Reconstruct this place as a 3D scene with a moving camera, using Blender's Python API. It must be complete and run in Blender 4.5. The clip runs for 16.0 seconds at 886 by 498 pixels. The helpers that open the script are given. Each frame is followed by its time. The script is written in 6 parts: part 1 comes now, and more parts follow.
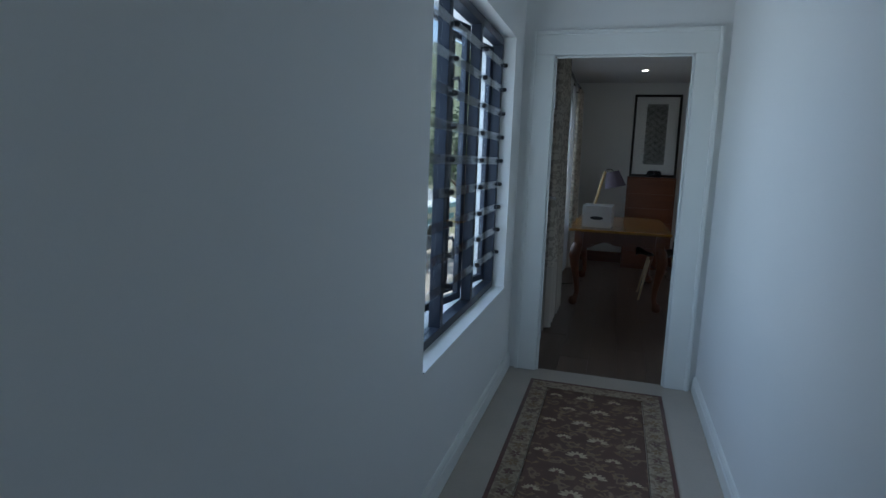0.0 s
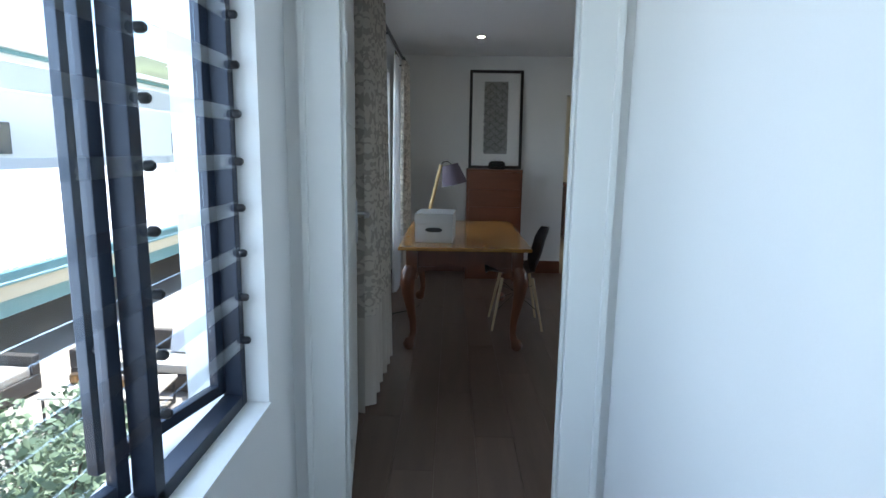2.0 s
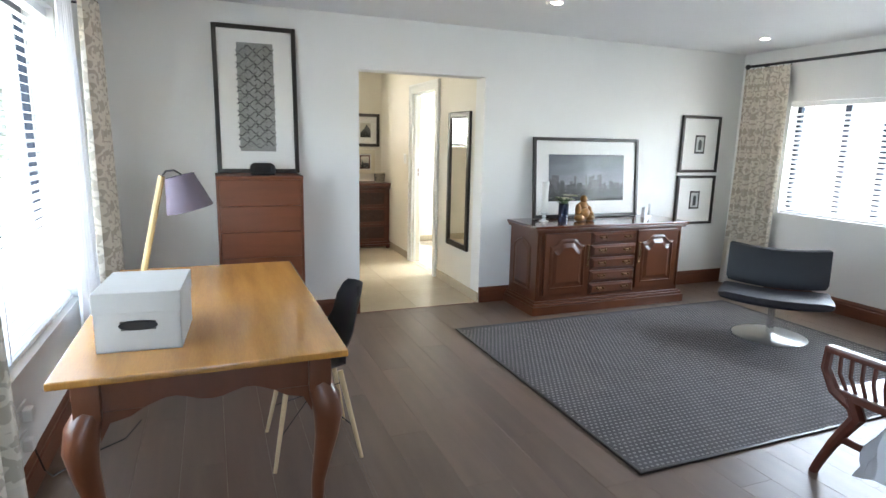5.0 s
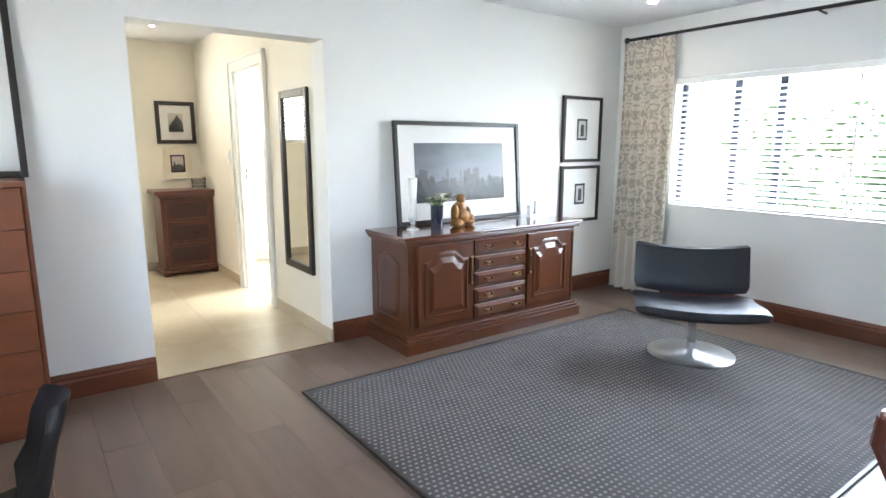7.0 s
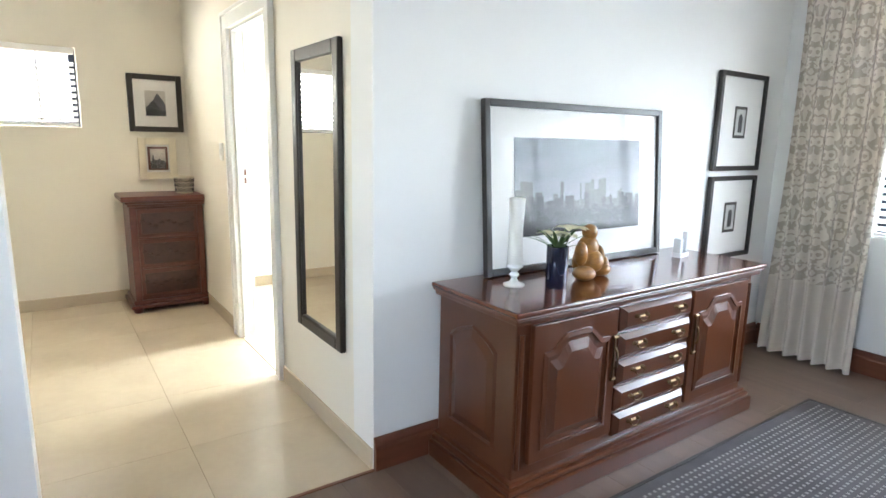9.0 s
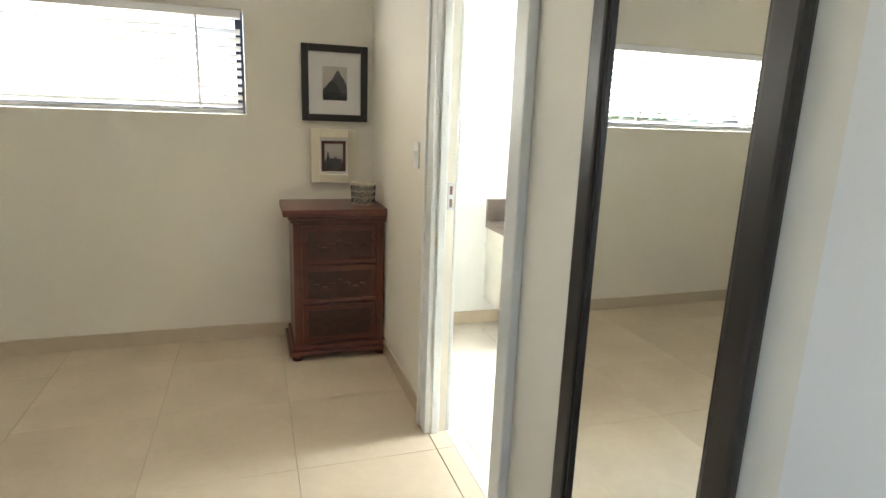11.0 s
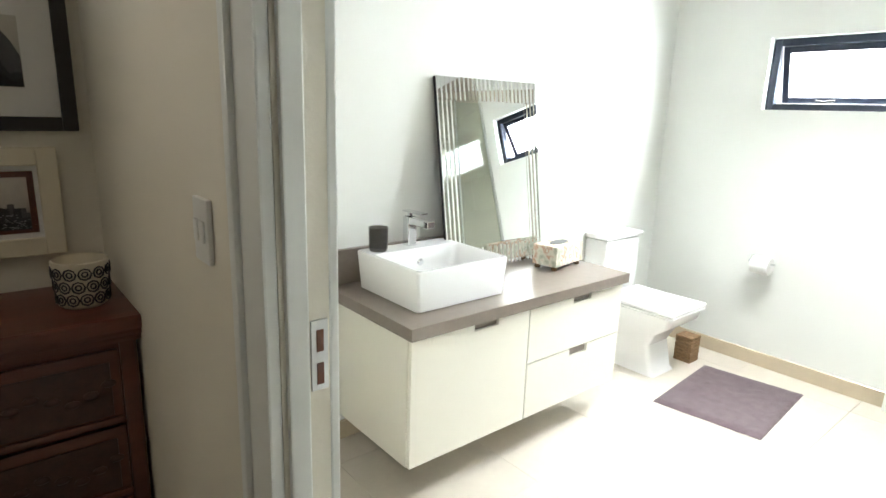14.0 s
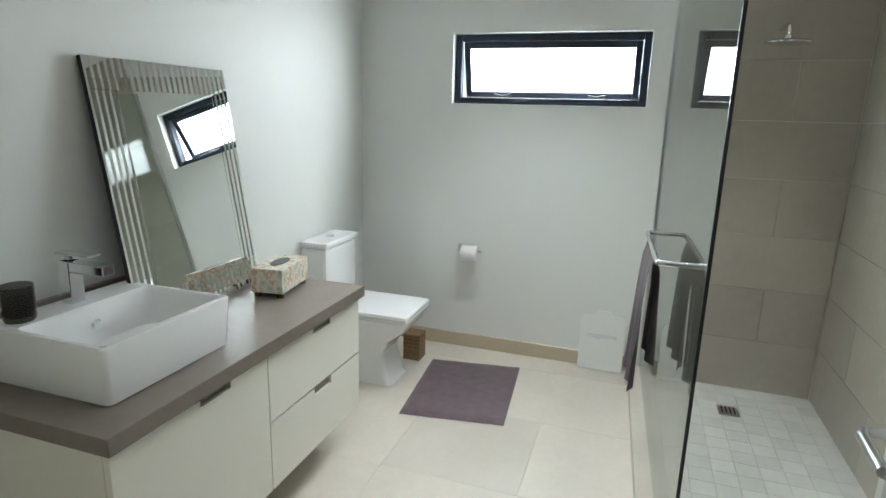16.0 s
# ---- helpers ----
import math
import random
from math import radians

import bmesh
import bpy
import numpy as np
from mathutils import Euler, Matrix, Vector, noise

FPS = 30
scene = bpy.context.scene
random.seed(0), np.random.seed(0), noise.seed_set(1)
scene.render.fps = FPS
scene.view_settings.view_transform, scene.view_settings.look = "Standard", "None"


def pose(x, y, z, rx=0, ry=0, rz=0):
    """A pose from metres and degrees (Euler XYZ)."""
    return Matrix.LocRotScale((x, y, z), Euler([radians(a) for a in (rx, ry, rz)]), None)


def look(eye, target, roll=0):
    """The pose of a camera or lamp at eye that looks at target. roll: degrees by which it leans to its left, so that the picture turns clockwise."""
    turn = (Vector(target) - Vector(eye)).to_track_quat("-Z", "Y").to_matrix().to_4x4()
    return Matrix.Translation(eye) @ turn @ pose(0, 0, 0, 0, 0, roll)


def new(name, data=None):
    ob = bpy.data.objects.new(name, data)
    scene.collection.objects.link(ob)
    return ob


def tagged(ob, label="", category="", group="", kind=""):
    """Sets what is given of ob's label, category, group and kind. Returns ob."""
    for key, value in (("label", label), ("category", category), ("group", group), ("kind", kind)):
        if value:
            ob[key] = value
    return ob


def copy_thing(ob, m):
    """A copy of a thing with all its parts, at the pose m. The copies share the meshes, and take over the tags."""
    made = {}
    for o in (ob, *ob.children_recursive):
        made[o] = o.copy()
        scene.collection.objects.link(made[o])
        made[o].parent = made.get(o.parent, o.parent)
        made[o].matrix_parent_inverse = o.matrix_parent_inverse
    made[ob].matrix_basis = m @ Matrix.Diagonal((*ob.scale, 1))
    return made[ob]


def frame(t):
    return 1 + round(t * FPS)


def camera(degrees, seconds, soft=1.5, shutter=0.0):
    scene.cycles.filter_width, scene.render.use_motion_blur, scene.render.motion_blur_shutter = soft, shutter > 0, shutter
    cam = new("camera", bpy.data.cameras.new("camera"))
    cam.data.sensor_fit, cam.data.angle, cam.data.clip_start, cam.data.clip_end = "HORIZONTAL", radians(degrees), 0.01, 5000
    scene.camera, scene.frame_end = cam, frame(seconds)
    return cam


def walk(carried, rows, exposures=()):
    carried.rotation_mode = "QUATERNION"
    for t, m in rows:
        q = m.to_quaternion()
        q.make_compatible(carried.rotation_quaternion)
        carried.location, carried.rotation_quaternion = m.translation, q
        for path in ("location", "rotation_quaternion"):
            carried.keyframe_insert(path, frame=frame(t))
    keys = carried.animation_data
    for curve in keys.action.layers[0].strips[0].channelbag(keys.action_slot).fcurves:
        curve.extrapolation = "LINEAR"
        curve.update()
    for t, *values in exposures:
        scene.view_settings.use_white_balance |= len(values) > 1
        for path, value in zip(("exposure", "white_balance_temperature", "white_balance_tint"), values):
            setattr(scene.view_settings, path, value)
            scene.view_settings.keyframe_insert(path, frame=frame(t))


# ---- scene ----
cam = camera(75.1, 16.0)
PATH = [
    (0, (0.321, -0.247, 1.369), (-0.242, 1.647, 1.058), 2.0),
    (0.5, (0.266, 0.149, 1.372), (-0.097, 2.090, 1.053), 1.7),
    (1, (0.256, 0.592, 1.369), (0.066, 2.556, 1.041), 1.6),
    (1.5, (0.259, 1.045, 1.381), (0.147, 3.014, 1.053), 1.3),
    (2, (0.273, 1.445, 1.404), (0.246, 3.417, 1.069), 0.9),
    (2.5, (0.287, 1.857, 1.437), (0.347, 3.826, 1.093), 1.3),
    (3, (0.24, 2.301, 1.466), (0.411, 4.262, 1.115), 1.1),
    (3.5, (0.245, 2.675, 1.472), (0.532, 4.623, 1.117), 1.4),
    (4, (0.268, 2.968, 1.482), (0.652, 4.898, 1.123), 1.4),
    (4.5, (0.305, 3.18, 1.495), (0.857, 5.067, 1.128), 1.5),
    (5, (0.405, 3.399, 1.492), (1.141, 5.222, 1.123), 1.3),
    (5.2, (0.449, 3.481, 1.494), (1.256, 5.273, 1.124), 1.1),
    (7.3, (1.152, 4.777, 1.368), (2.329, 6.355, 1.014), 0.4),
    (7.5, (1.241, 4.945, 1.369), (2.423, 6.519, 1.013), 0.7),
    (8, (1.421, 5.35, 1.372), (2.596, 6.926, 1.007), 0.8),
    (8.5, (1.552, 5.756, 1.367), (2.722, 7.335, 0.998), 0.9),
    (9, (1.657, 6.177, 1.374), (2.775, 7.793, 1.001), 1.2),
    (9.5, (1.736, 6.614, 1.38), (2.772, 8.283, 1.005), 1.4),
    (10, (1.819, 7.024, 1.392), (2.714, 8.77, 1.001), 1.7),
    (10.2, (1.849, 7.178, 1.395), (2.669, 8.959, 0.996), 1.8),
    (12.3, (2.141, 8.632, 1.499), (2.682, 10.496, 1.017), 2.2),
    (12.5, (2.169, 8.745, 1.499), (2.728, 10.604, 1.018), 2.2),
    (13, (2.212, 8.996, 1.501), (2.914, 10.806, 1.019), 2.2),
    (13.5, (2.278, 9.178, 1.489), (3.266, 10.853, 1.017), 2.1),
    (14, (2.364, 9.325, 1.486), (3.61, 10.819, 1.021), 1.9),
    (14.5, (2.422, 9.464, 1.483), (3.904, 10.727, 1.028), 1.6),
    (15, (2.471, 9.562, 1.484), (4.126, 10.59, 1.03), 1.5),
    (15.5, (2.545, 9.64, 1.476), (4.313, 10.458, 1.024), 1.5),
    (16, (2.608, 9.743, 1.491), (4.457, 10.351, 1.034), 1.6),
]
EXPOSURES = [(0.0, 0.55, 5850, 9), (1.5, 1.55, 6000, 11), (2.5, 2.1, 6250, 11), (3.5, 2.85, 6600, 11), (4.0, 3.2, 6700, 12), (5.0, 3.7, 6450, 12), (8.0, 4.2, 6300, 13), (9.0, 4.05, 6250, 13), (10.0, 3.25, 6300, 12), (12.5, 3.2, 6250, 13), (13.3, 2.7, 6250, 12), (14.0, 1.95, 6350, 12), (14.8, 1.3, 6250, 10), (16.0, 0.5, 6150, 10)]
walk(cam, [(t, look(eye, target, roll)) for t, eye, target, roll in PATH],
     EXPOSURES)

# ---------------------------------------------------------------- world and daylight
world = bpy.data.worlds.new("daylight")
scene.world = world
world.use_nodes = True
wn = world.node_tree.nodes
sky = wn.new("ShaderNodeTexSky")
sky.sky_type, sky.sun_disc = "NISHITA", False
sky.sun_elevation, sky.sun_rotation = radians(70), radians(12)
wn["Background"].inputs[1].default_value = 0.15
world.node_tree.links.new(sky.outputs[0], wn["Background"].inputs[0])
sun = new("sun", bpy.data.lights.new("sun", "SUN"))
sun.data.energy, sun.data.angle, sun.data.color = 5.0, radians(0.6), (1.0, 0.95, 0.87)
sun.matrix_world = look((0, 0, 20), (-1.5, -7, 0))


def window_light(name, eye, target, w, h, watts, tint=(1, 1, 1)):
    """Sky light that enters by an opening; the corridor's back one is added fill."""
    lamp = new(name, bpy.data.lights.new(name, "AREA"))
    lamp.data.shape, lamp.data.size, lamp.data.size_y = "RECTANGLE", w, h
    lamp.data.energy, lamp.data.color = watts, tint
    lamp.matrix_world = look(eye, target)
    return lamp


COOL = (0.64, 0.81, 1.0)
window_light("sky_light_corridor", (-0.62, 2.4, 1.45), (2, 2.4, 1.2), 1.5, 1.4, 8.5, COOL)
window_light("sky_light_desk_window", (-0.6, 6.1, 1.35), (3, 6.1, 0.9), 2.2, 1.5, 4.5, (0.88, 0.95, 1.0))
window_light("sky_light_bedroom", (5.98, 6.2, 1.4), (2, 6.2, 0.9), 2.4, 1.05, 13, (0.9, 0.96, 1.0))
window_light("sky_light_passage", (0.35, 11.8, 1.75), (0.9, 9.2, 0), 2.3, 0.5, 7, (1.0, 0.93, 0.8))
window_light("sky_light_bathroom", (6.25, 10.28, 1.78), (3.4, 10.3, 0.3), 1.05, 0.36, 23, (0.95, 1.0, 1.0))
# Fill light added behind the camera; no opening is known there.
window_light("fill_light_corridor_back", (0.3, -1.6, 1.6), (0.3, 2, 1.1), 0.9, 1.2, 0.8, COOL)


def downlight_lamp(x, y, watts, tint):
    lamp = new("downlight_beam", bpy.data.lights.new("downlight_beam", "SPOT"))
    lamp.data.energy, lamp.data.color, lamp.data.spot_size, lamp.data.spot_blend, lamp.data.shadow_soft_size = watts, tint, radians(95), 0.8, 0.04
    lamp.matrix_world = pose(x, y, 2.44)


WARM = (1.0, 0.86, 0.66)
# The last one, over the shower, is unseen and added to brighten it.
DOWNLIGHTS = [(2.14, 10.6, 3.2, WARM), (0.52, 7.05, 0.9, WARM), (2.71, 7.08, 0.9, WARM), (5.08, 7.38, 0.9, WARM), (5.25, 10.45, 33, (0.95, 1, 0.98)), (5.25, 9.95, 33, (0.95, 1, 0.98)), (4.2, 10.1, 21, (0.95, 1, 0.98)), (5.0, 9.15, 14, (0.95, 1, 0.98))]
for dl in DOWNLIGHTS:
    downlight_lamp(*dl)

# ---------------------------------------------------------------- materials


def nodes_of(name):
    m = bpy.data.materials.new(name)
    m.use_nodes = True
    nt = m.node_tree
    return m, nt, nt.nodes["Principled BSDF"], nt.links


def surface(name, color, rough=0.5, metal=0.0, var=0.12, scale=6.0, fine=90.0, bump=0.02, stretch=(1, 1, 1), coat=0.0, dark=None, sheen=0.0, random_amount=0.0):
    """A painted, stained or woven surface: broad mottling, fine grain and relief."""
    m, nt, bsdf, ln = nodes_of(name)
    co = nt.nodes.new("ShaderNodeTexCoord")
    mp = nt.nodes.new("ShaderNodeMapping")
    mp.inputs["Scale"].default_value = stretch
    ln.new(co.outputs["Object"], mp.inputs[0])
    src = mp.outputs[0]
    info = nt.nodes.new("ShaderNodeObjectInfo")
    if random_amount:
        add = nt.nodes.new("ShaderNodeVectorMath")
        add.operation = "MULTIPLY_ADD"
        add.inputs[1].default_value = (37, 61, 23)
        ln.new(info.outputs["Random"], add.inputs[0])
        ln.new(mp.outputs[0], add.inputs[2])
        src = add.outputs[0]
    broad, grain = nt.nodes.new("ShaderNodeTexNoise"), nt.nodes.new("ShaderNodeTexNoise")
    broad.inputs["Scale"].default_value, broad.inputs["Detail"].default_value = scale, 5
    grain.inputs["Scale"].default_value, grain.inputs["Detail"].default_value = fine, 3
    ln.new(src, broad.inputs["Vector"])
    ln.new(src, grain.inputs["Vector"])
    mixv = nt.nodes.new("ShaderNodeMath")
    mixv.operation = "MULTIPLY_ADD"
    mixv.inputs[1].default_value = 0.35
    ln.new(grain.outputs[0], mixv.inputs[0])
    ln.new(broad.outputs[0], mixv.inputs[2])
    ramp = nt.nodes.new("ShaderNodeValToRGB")
    d = dark or tuple(c * (1 - var) for c in color)
    l = tuple(min(1, c * (1 + var * 0.6)) for c in color)
    ramp.color_ramp.elements[0].position, ramp.color_ramp.elements[0].color = 0.32, (*d, 1)
    ramp.color_ramp.elements[1].position, ramp.color_ramp.elements[1].color = 1.0, (*l, 1)
    ln.new(mixv.outputs[0], ramp.inputs[0])
    out = ramp.outputs[0]
    if random_amount:
        hsv = nt.nodes.new("ShaderNodeHueSaturation")
        mr = nt.nodes.new("ShaderNodeMapRange")
        mr.inputs["To Min"].default_value, mr.inputs["To Max"].default_value = 1 - random_amount, 1 + random_amount
        ln.new(info.outputs["Random"], mr.inputs[0])
        ln.new(mr.outputs[0], hsv.inputs["Value"])
        ln.new(out, hsv.inputs["Color"])
        out = hsv.outputs[0]
    ln.new(out, bsdf.inputs["Base Color"])
    rr = nt.nodes.new("ShaderNodeMapRange")
    rr.inputs["To Min"].default_value, rr.inputs["To Max"].default_value = rough, min(1, rough + 0.015)
    ln.new(broad.outputs[0], rr.inputs[0])
    ln.new(rr.outputs[0], bsdf.inputs["Roughness"])
    bsdf.inputs["Metallic"].default_value = metal
    bsdf.inputs["Coat Weight"].default_value = coat
    bsdf.inputs["Coat Roughness"].default_value = 0.12
    bsdf.inputs["Sheen Weight"].default_value = sheen
    if bump:
        b = nt.nodes.new("ShaderNodeBump")
        b.inputs["Strength"].default_value, b.inputs["Distance"].default_value = min(1, bump * 12), 0.004
        ln.new(mixv.outputs[0], b.inputs["Height"])
        ln.new(b.outputs[0], bsdf.inputs["Normal"])
    return m


def glass_material(name, tint=(1, 1, 1), rough=0.0, shine=0.035):
    """Thin pane: clear with a mirror-like gloss that grows at a slant."""
    m, nt, bsdf, ln = nodes_of(name)
    tr, gl, mx, fr = (nt.nodes.new(k) for k in ("ShaderNodeBsdfTransparent", "ShaderNodeBsdfGlossy", "ShaderNodeMixShader", "ShaderNodeLayerWeight"))
    tr.inputs[0].default_value = (*tint, 1)
    gl.inputs["Roughness"].default_value = rough
    power = nt.nodes.new("ShaderNodeMath")
    power.operation = "POWER"
    power.inputs[1].default_value = 5
    ln.new(fr.outputs["Facing"], power.inputs[0])
    gloss = nt.nodes.new("ShaderNodeMapRange")
    gloss.inputs["To Min"].default_value = shine
    ln.new(power.outputs[0], gloss.inputs[0])
    ln.new(gloss.outputs[0], mx.inputs[0])
    ln.new(tr.outputs[0], mx.inputs[1])
    ln.new(gl.outputs[0], mx.inputs[2])
    ln.new(mx.outputs[0], nt.nodes["Material Output"].inputs[0])
    return m


def glow(name, color, strength):
    m, nt, bsdf, ln = nodes_of(name)
    bsdf.inputs["Base Color"].default_value = (*color, 1)
    bsdf.inputs["Emission Color"].default_value = (*color, 1)
    bsdf.inputs["Emission Strength"].default_value = strength
    return m


def fabric_pattern(name, ground, motif, plain, border):
    """Linen with a printed damask band; below the border the cloth is plain."""
    m, nt, bsdf, ln = nodes_of(name)
    co = nt.nodes.new("ShaderNodeTexCoord")
    uv = nt.nodes.new("ShaderNodeUVMap")
    sep = nt.nodes.new("ShaderNodeSeparateXYZ")
    ln.new(uv.outputs[0], sep.inputs[0])

    def math_node(op, a, b=None):
        n = nt.nodes.new("ShaderNodeMath")
        n.operation = op
        for i, v in enumerate((a, b)):
            if v is None:
                continue
            if isinstance(v, (int, float)):
                n.inputs[i].default_value = v
            else:
                ln.new(v, n.inputs[i])
        return n.outputs[0]

    u, v = sep.outputs[0], sep.outputs[1]
    # mirrored motifs: fold u about the centre of each repeat
    fold = math_node("PINGPONG", u, 0.15)
    comb = nt.nodes.new("ShaderNodeCombineXYZ")
    ln.new(fold, comb.inputs[0])
    ln.new(math_node("MODULO", v, 0.62), comb.inputs[1])
    vor = nt.nodes.new("ShaderNodeTexVoronoi")
    vor.feature = "SMOOTH_F1"
    vor.inputs["Scale"].default_value, vor.inputs["Smoothness"].default_value = 15, 0.25
    ln.new(comb.outputs[0], vor.inputs["Vector"])
    noi = nt.nodes.new("ShaderNodeTexNoise")
    noi.inputs["Scale"].default_value, noi.inputs["Detail"].default_value, noi.inputs["Distortion"].default_value = 20, 1.5, 1.0
    ln.new(comb.outputs[0], noi.inputs["Vector"])
    rings = math_node("SINE", math_node("MULTIPLY", vor.outputs["Distance"], 15.0))
    value = math_node("ADD", math_node("MULTIPLY", rings, 0.16), noi.outputs[0])
    edge = nt.nodes.new("ShaderNodeMapRange")
    edge.inputs["From Min"].default_value, edge.inputs["From Max"].default_value = 0.49, 0.56
    ln.new(value, edge.inputs[0])
    mask = edge.outputs[0]
    mix = nt.nodes.new("ShaderNodeMix")
    mix.data_type = "RGBA"
    ln.new(mask, mix.inputs[0])
    mix.inputs[6].default_value, mix.inputs[7].default_value = (*ground, 1), (*motif, 1)
    mix2 = nt.nodes.new("ShaderNodeMix")
    mix2.data_type = "RGBA"
    ln.new(math_node("LESS_THAN", v, border), mix2.inputs[0])
    ln.new(mix.outputs[2], mix2.inputs[6])
    mix2.inputs[7].default_value = (*plain, 1)
    ln.new(mix2.outputs[2], bsdf.inputs["Base Color"])
    bsdf.inputs["Roughness"].default_value = 0.9
    bsdf.inputs["Sheen Weight"].default_value = 0.15
    w = nt.nodes.new("ShaderNodeTexNoise")
    w.inputs["Scale"].default_value = 260
    ln.new(co.outputs["Object"], w.inputs["Vector"])
    b = nt.nodes.new("ShaderNodeBump")
    b.inputs["Strength"].default_value, b.inputs["Distance"].default_value = 0.3, 0.002
    ln.new(w.outputs[0], b.inputs["Height"])
    ln.new(b.outputs[0], bsdf.inputs["Normal"])
    return m


WALL = surface("white_wall_paint", (0.78, 0.78, 0.76), 0.6, var=0.03, scale=1.3, fine=160, bump=0.012)
CREAM = surface("cream_wall_paint", (0.76, 0.72, 0.62), 0.6, var=0.03, scale=1.3, fine=160, bump=0.012)
BATHWALL = surface("bathroom_wall_paint", (0.74, 0.75, 0.72), 0.55, var=0.03, scale=1.3, fine=160, bump=0.012)
CEIL = surface("ceiling_paint", (0.8, 0.8, 0.8), 0.8, var=0.03, scale=1.5, fine=120, bump=0.01)
TRIM = surface("white_gloss_trim", (0.78, 0.79, 0.76), 0.3, var=0.03, scale=3, fine=50, bump=0.004)
FRAME = surface("dark_blue_aluminium", (0.018, 0.026, 0.045), 0.38, metal=0.3, var=0.2, scale=8, bump=0.004)
BLACK = surface("black_plastic", (0.015, 0.015, 0.018), 0.35, var=0.2, bump=0.004)
PANE = glass_material("window_glass", (0.96, 0.98, 0.98))
BAR = glass_material("clear_bar_plastic", (0.95, 0.97, 0.99), 0.03, 0.09)
SHOWER_GLASS = glass_material("shower_glass", (0.9, 0.95, 0.93))
PICTURE_GLASS = glass_material("picture_glass", (0.98, 0.98, 0.98), 0.0, 0.007)
PLANK = surface("brown_laminate_plank", (0.14, 0.094, 0.07), 0.34, var=0.25, scale=2.0, fine=60, bump=0.012, stretch=(7, 0.7, 1), random_amount=0.1)
TILE = surface("beige_porcelain_tile", (0.52, 0.44, 0.325), 0.2, var=0.12, scale=2.6, fine=22, bump=0, random_amount=0.05)
BTILE = surface("pale_porcelain_tile", (0.57, 0.52, 0.45), 0.27, var=0.13, scale=2.4, fine=30, bump=0, random_amount=0.05)
WTILE = surface("taupe_wall_tile", (0.46, 0.41, 0.35), 0.32, var=0.16, scale=2.0, fine=24, bump=0.004, random_amount=0.07)
GROUT = surface("grout", (0.47, 0.43, 0.36), 0.9, var=0.1, fine=200)
MOSAIC = surface("shower_mosaic", (0.62, 0.62, 0.57), 0.35, var=0.12, scale=8, random_amount=0.06)
SKIRT = surface("red_brown_skirting", (0.13, 0.04, 0.018), 0.35, var=0.3, scale=4, fine=60, stretch=(1, 1, 10), bump=0.008, coat=0.2)
SANDFLOOR = surface("corridor_floor", (0.42, 0.37, 0.31), 0.35, var=0.12, scale=3, fine=60, bump=0.006)
CHERRY = surface("cherry_wood", (0.088, 0.025, 0.008), 0.28, var=0.3, scale=2.2, fine=40, stretch=(3, 3, 0.6), bump=0, coat=0.3)
CHERRY_TOP = surface("cherry_wood_polished", (0.1, 0.026, 0.011), 0.16, var=0.25, scale=3.2, fine=40, stretch=(0.7, 7, 7), bump=0.003, coat=0.6)
REDDRAWER = surface("red_drawer_veneer", (0.155, 0.047, 0.019), 0.36, var=0.3, scale=3, fine=50, stretch=(0.8, 6, 6), bump=0.006, coat=0.15)
DESKTOP = surface("honey_pine_top", (0.5, 0.235, 0.05), 0.2, var=0.38, scale=1.6, fine=30, stretch=(8, 0.8, 1), bump=0.006, coat=0.35)
DESKLEG = surface("mahogany_stain", (0.15, 0.048, 0.02), 0.3, var=0.22, scale=4, fine=50, stretch=(5, 5, 0.8), bump=0.008, coat=0.25)
DARKWOOD = surface("dark_rosewood", (0.1, 0.025, 0.014), 0.33, var=0.45, scale=4, fine=50, stretch=(1, 6, 6), bump=0.01, coat=0.3)
BLACKWOOD = surface("black_stained_wood", (0.02, 0.016, 0.014), 0.34, var=0.3, scale=6, stretch=(6, 6, 1), bump=0.008)
MATBOARD = surface("white_mount_board", (0.8, 0.79, 0.76), 0.9, var=0.02, fine=200, bump=0.01)
CHROME = surface("chrome", (0.75, 0.76, 0.78), 0.08, metal=1, var=0.05, bump=0)
STEEL = surface("brushed_steel", (0.6, 0.6, 0.6), 0.28, metal=1, var=0.1, fine=160, bump=0.004)
BRASS = surface("aged_brass", (0.16, 0.1, 0.05), 0.4, metal=1, var=0.4, scale=30)
LEATHER = surface("black_leather", (0.010, 0.011, 0.017), 0.4, var=0.25, scale=6, fine=240, bump=0.035)
RUG = surface("charcoal_weave", (0.075, 0.07, 0.072), 0.9, var=0.35, scale=8, fine=180, bump=0.05, random_amount=0.25)
RUG_DOT = surface("grey_weave_loop", (0.25, 0.235, 0.23), 0.85, var=0.25, scale=30, fine=220, bump=0.05)
PORCELAIN = surface("white_porcelain", (0.82, 0.82, 0.82), 0.1, var=0.015, scale=3, bump=0, coat=0.4)
VANITY = surface("cream_lacquer", (0.76, 0.74, 0.66), 0.3, var=0.02, scale=2, bump=0.002)
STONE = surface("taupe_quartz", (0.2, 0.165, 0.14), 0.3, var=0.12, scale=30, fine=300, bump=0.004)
MIRROR = surface("mirror_silver", (0.9, 0.92, 0.91), 0.01, metal=1, var=0.0, bump=0)
for n in MIRROR.node_tree.nodes:
    if n.type == "MAP_RANGE":
        n.inputs["To Min"].default_value, n.inputs["To Max"].default_value = 0.0, 0.01
BLIND = surface("white_blind_slat", (0.82, 0.82, 0.8), 0.4, var=0.03, bump=0.003)
SHEER = surface("sheer_voile", (0.85, 0.86, 0.88), 0.9, var=0.04, fine=300, bump=0.01)
SHEER.node_tree.nodes["Principled BSDF"].inputs["Alpha"].default_value = 0.75
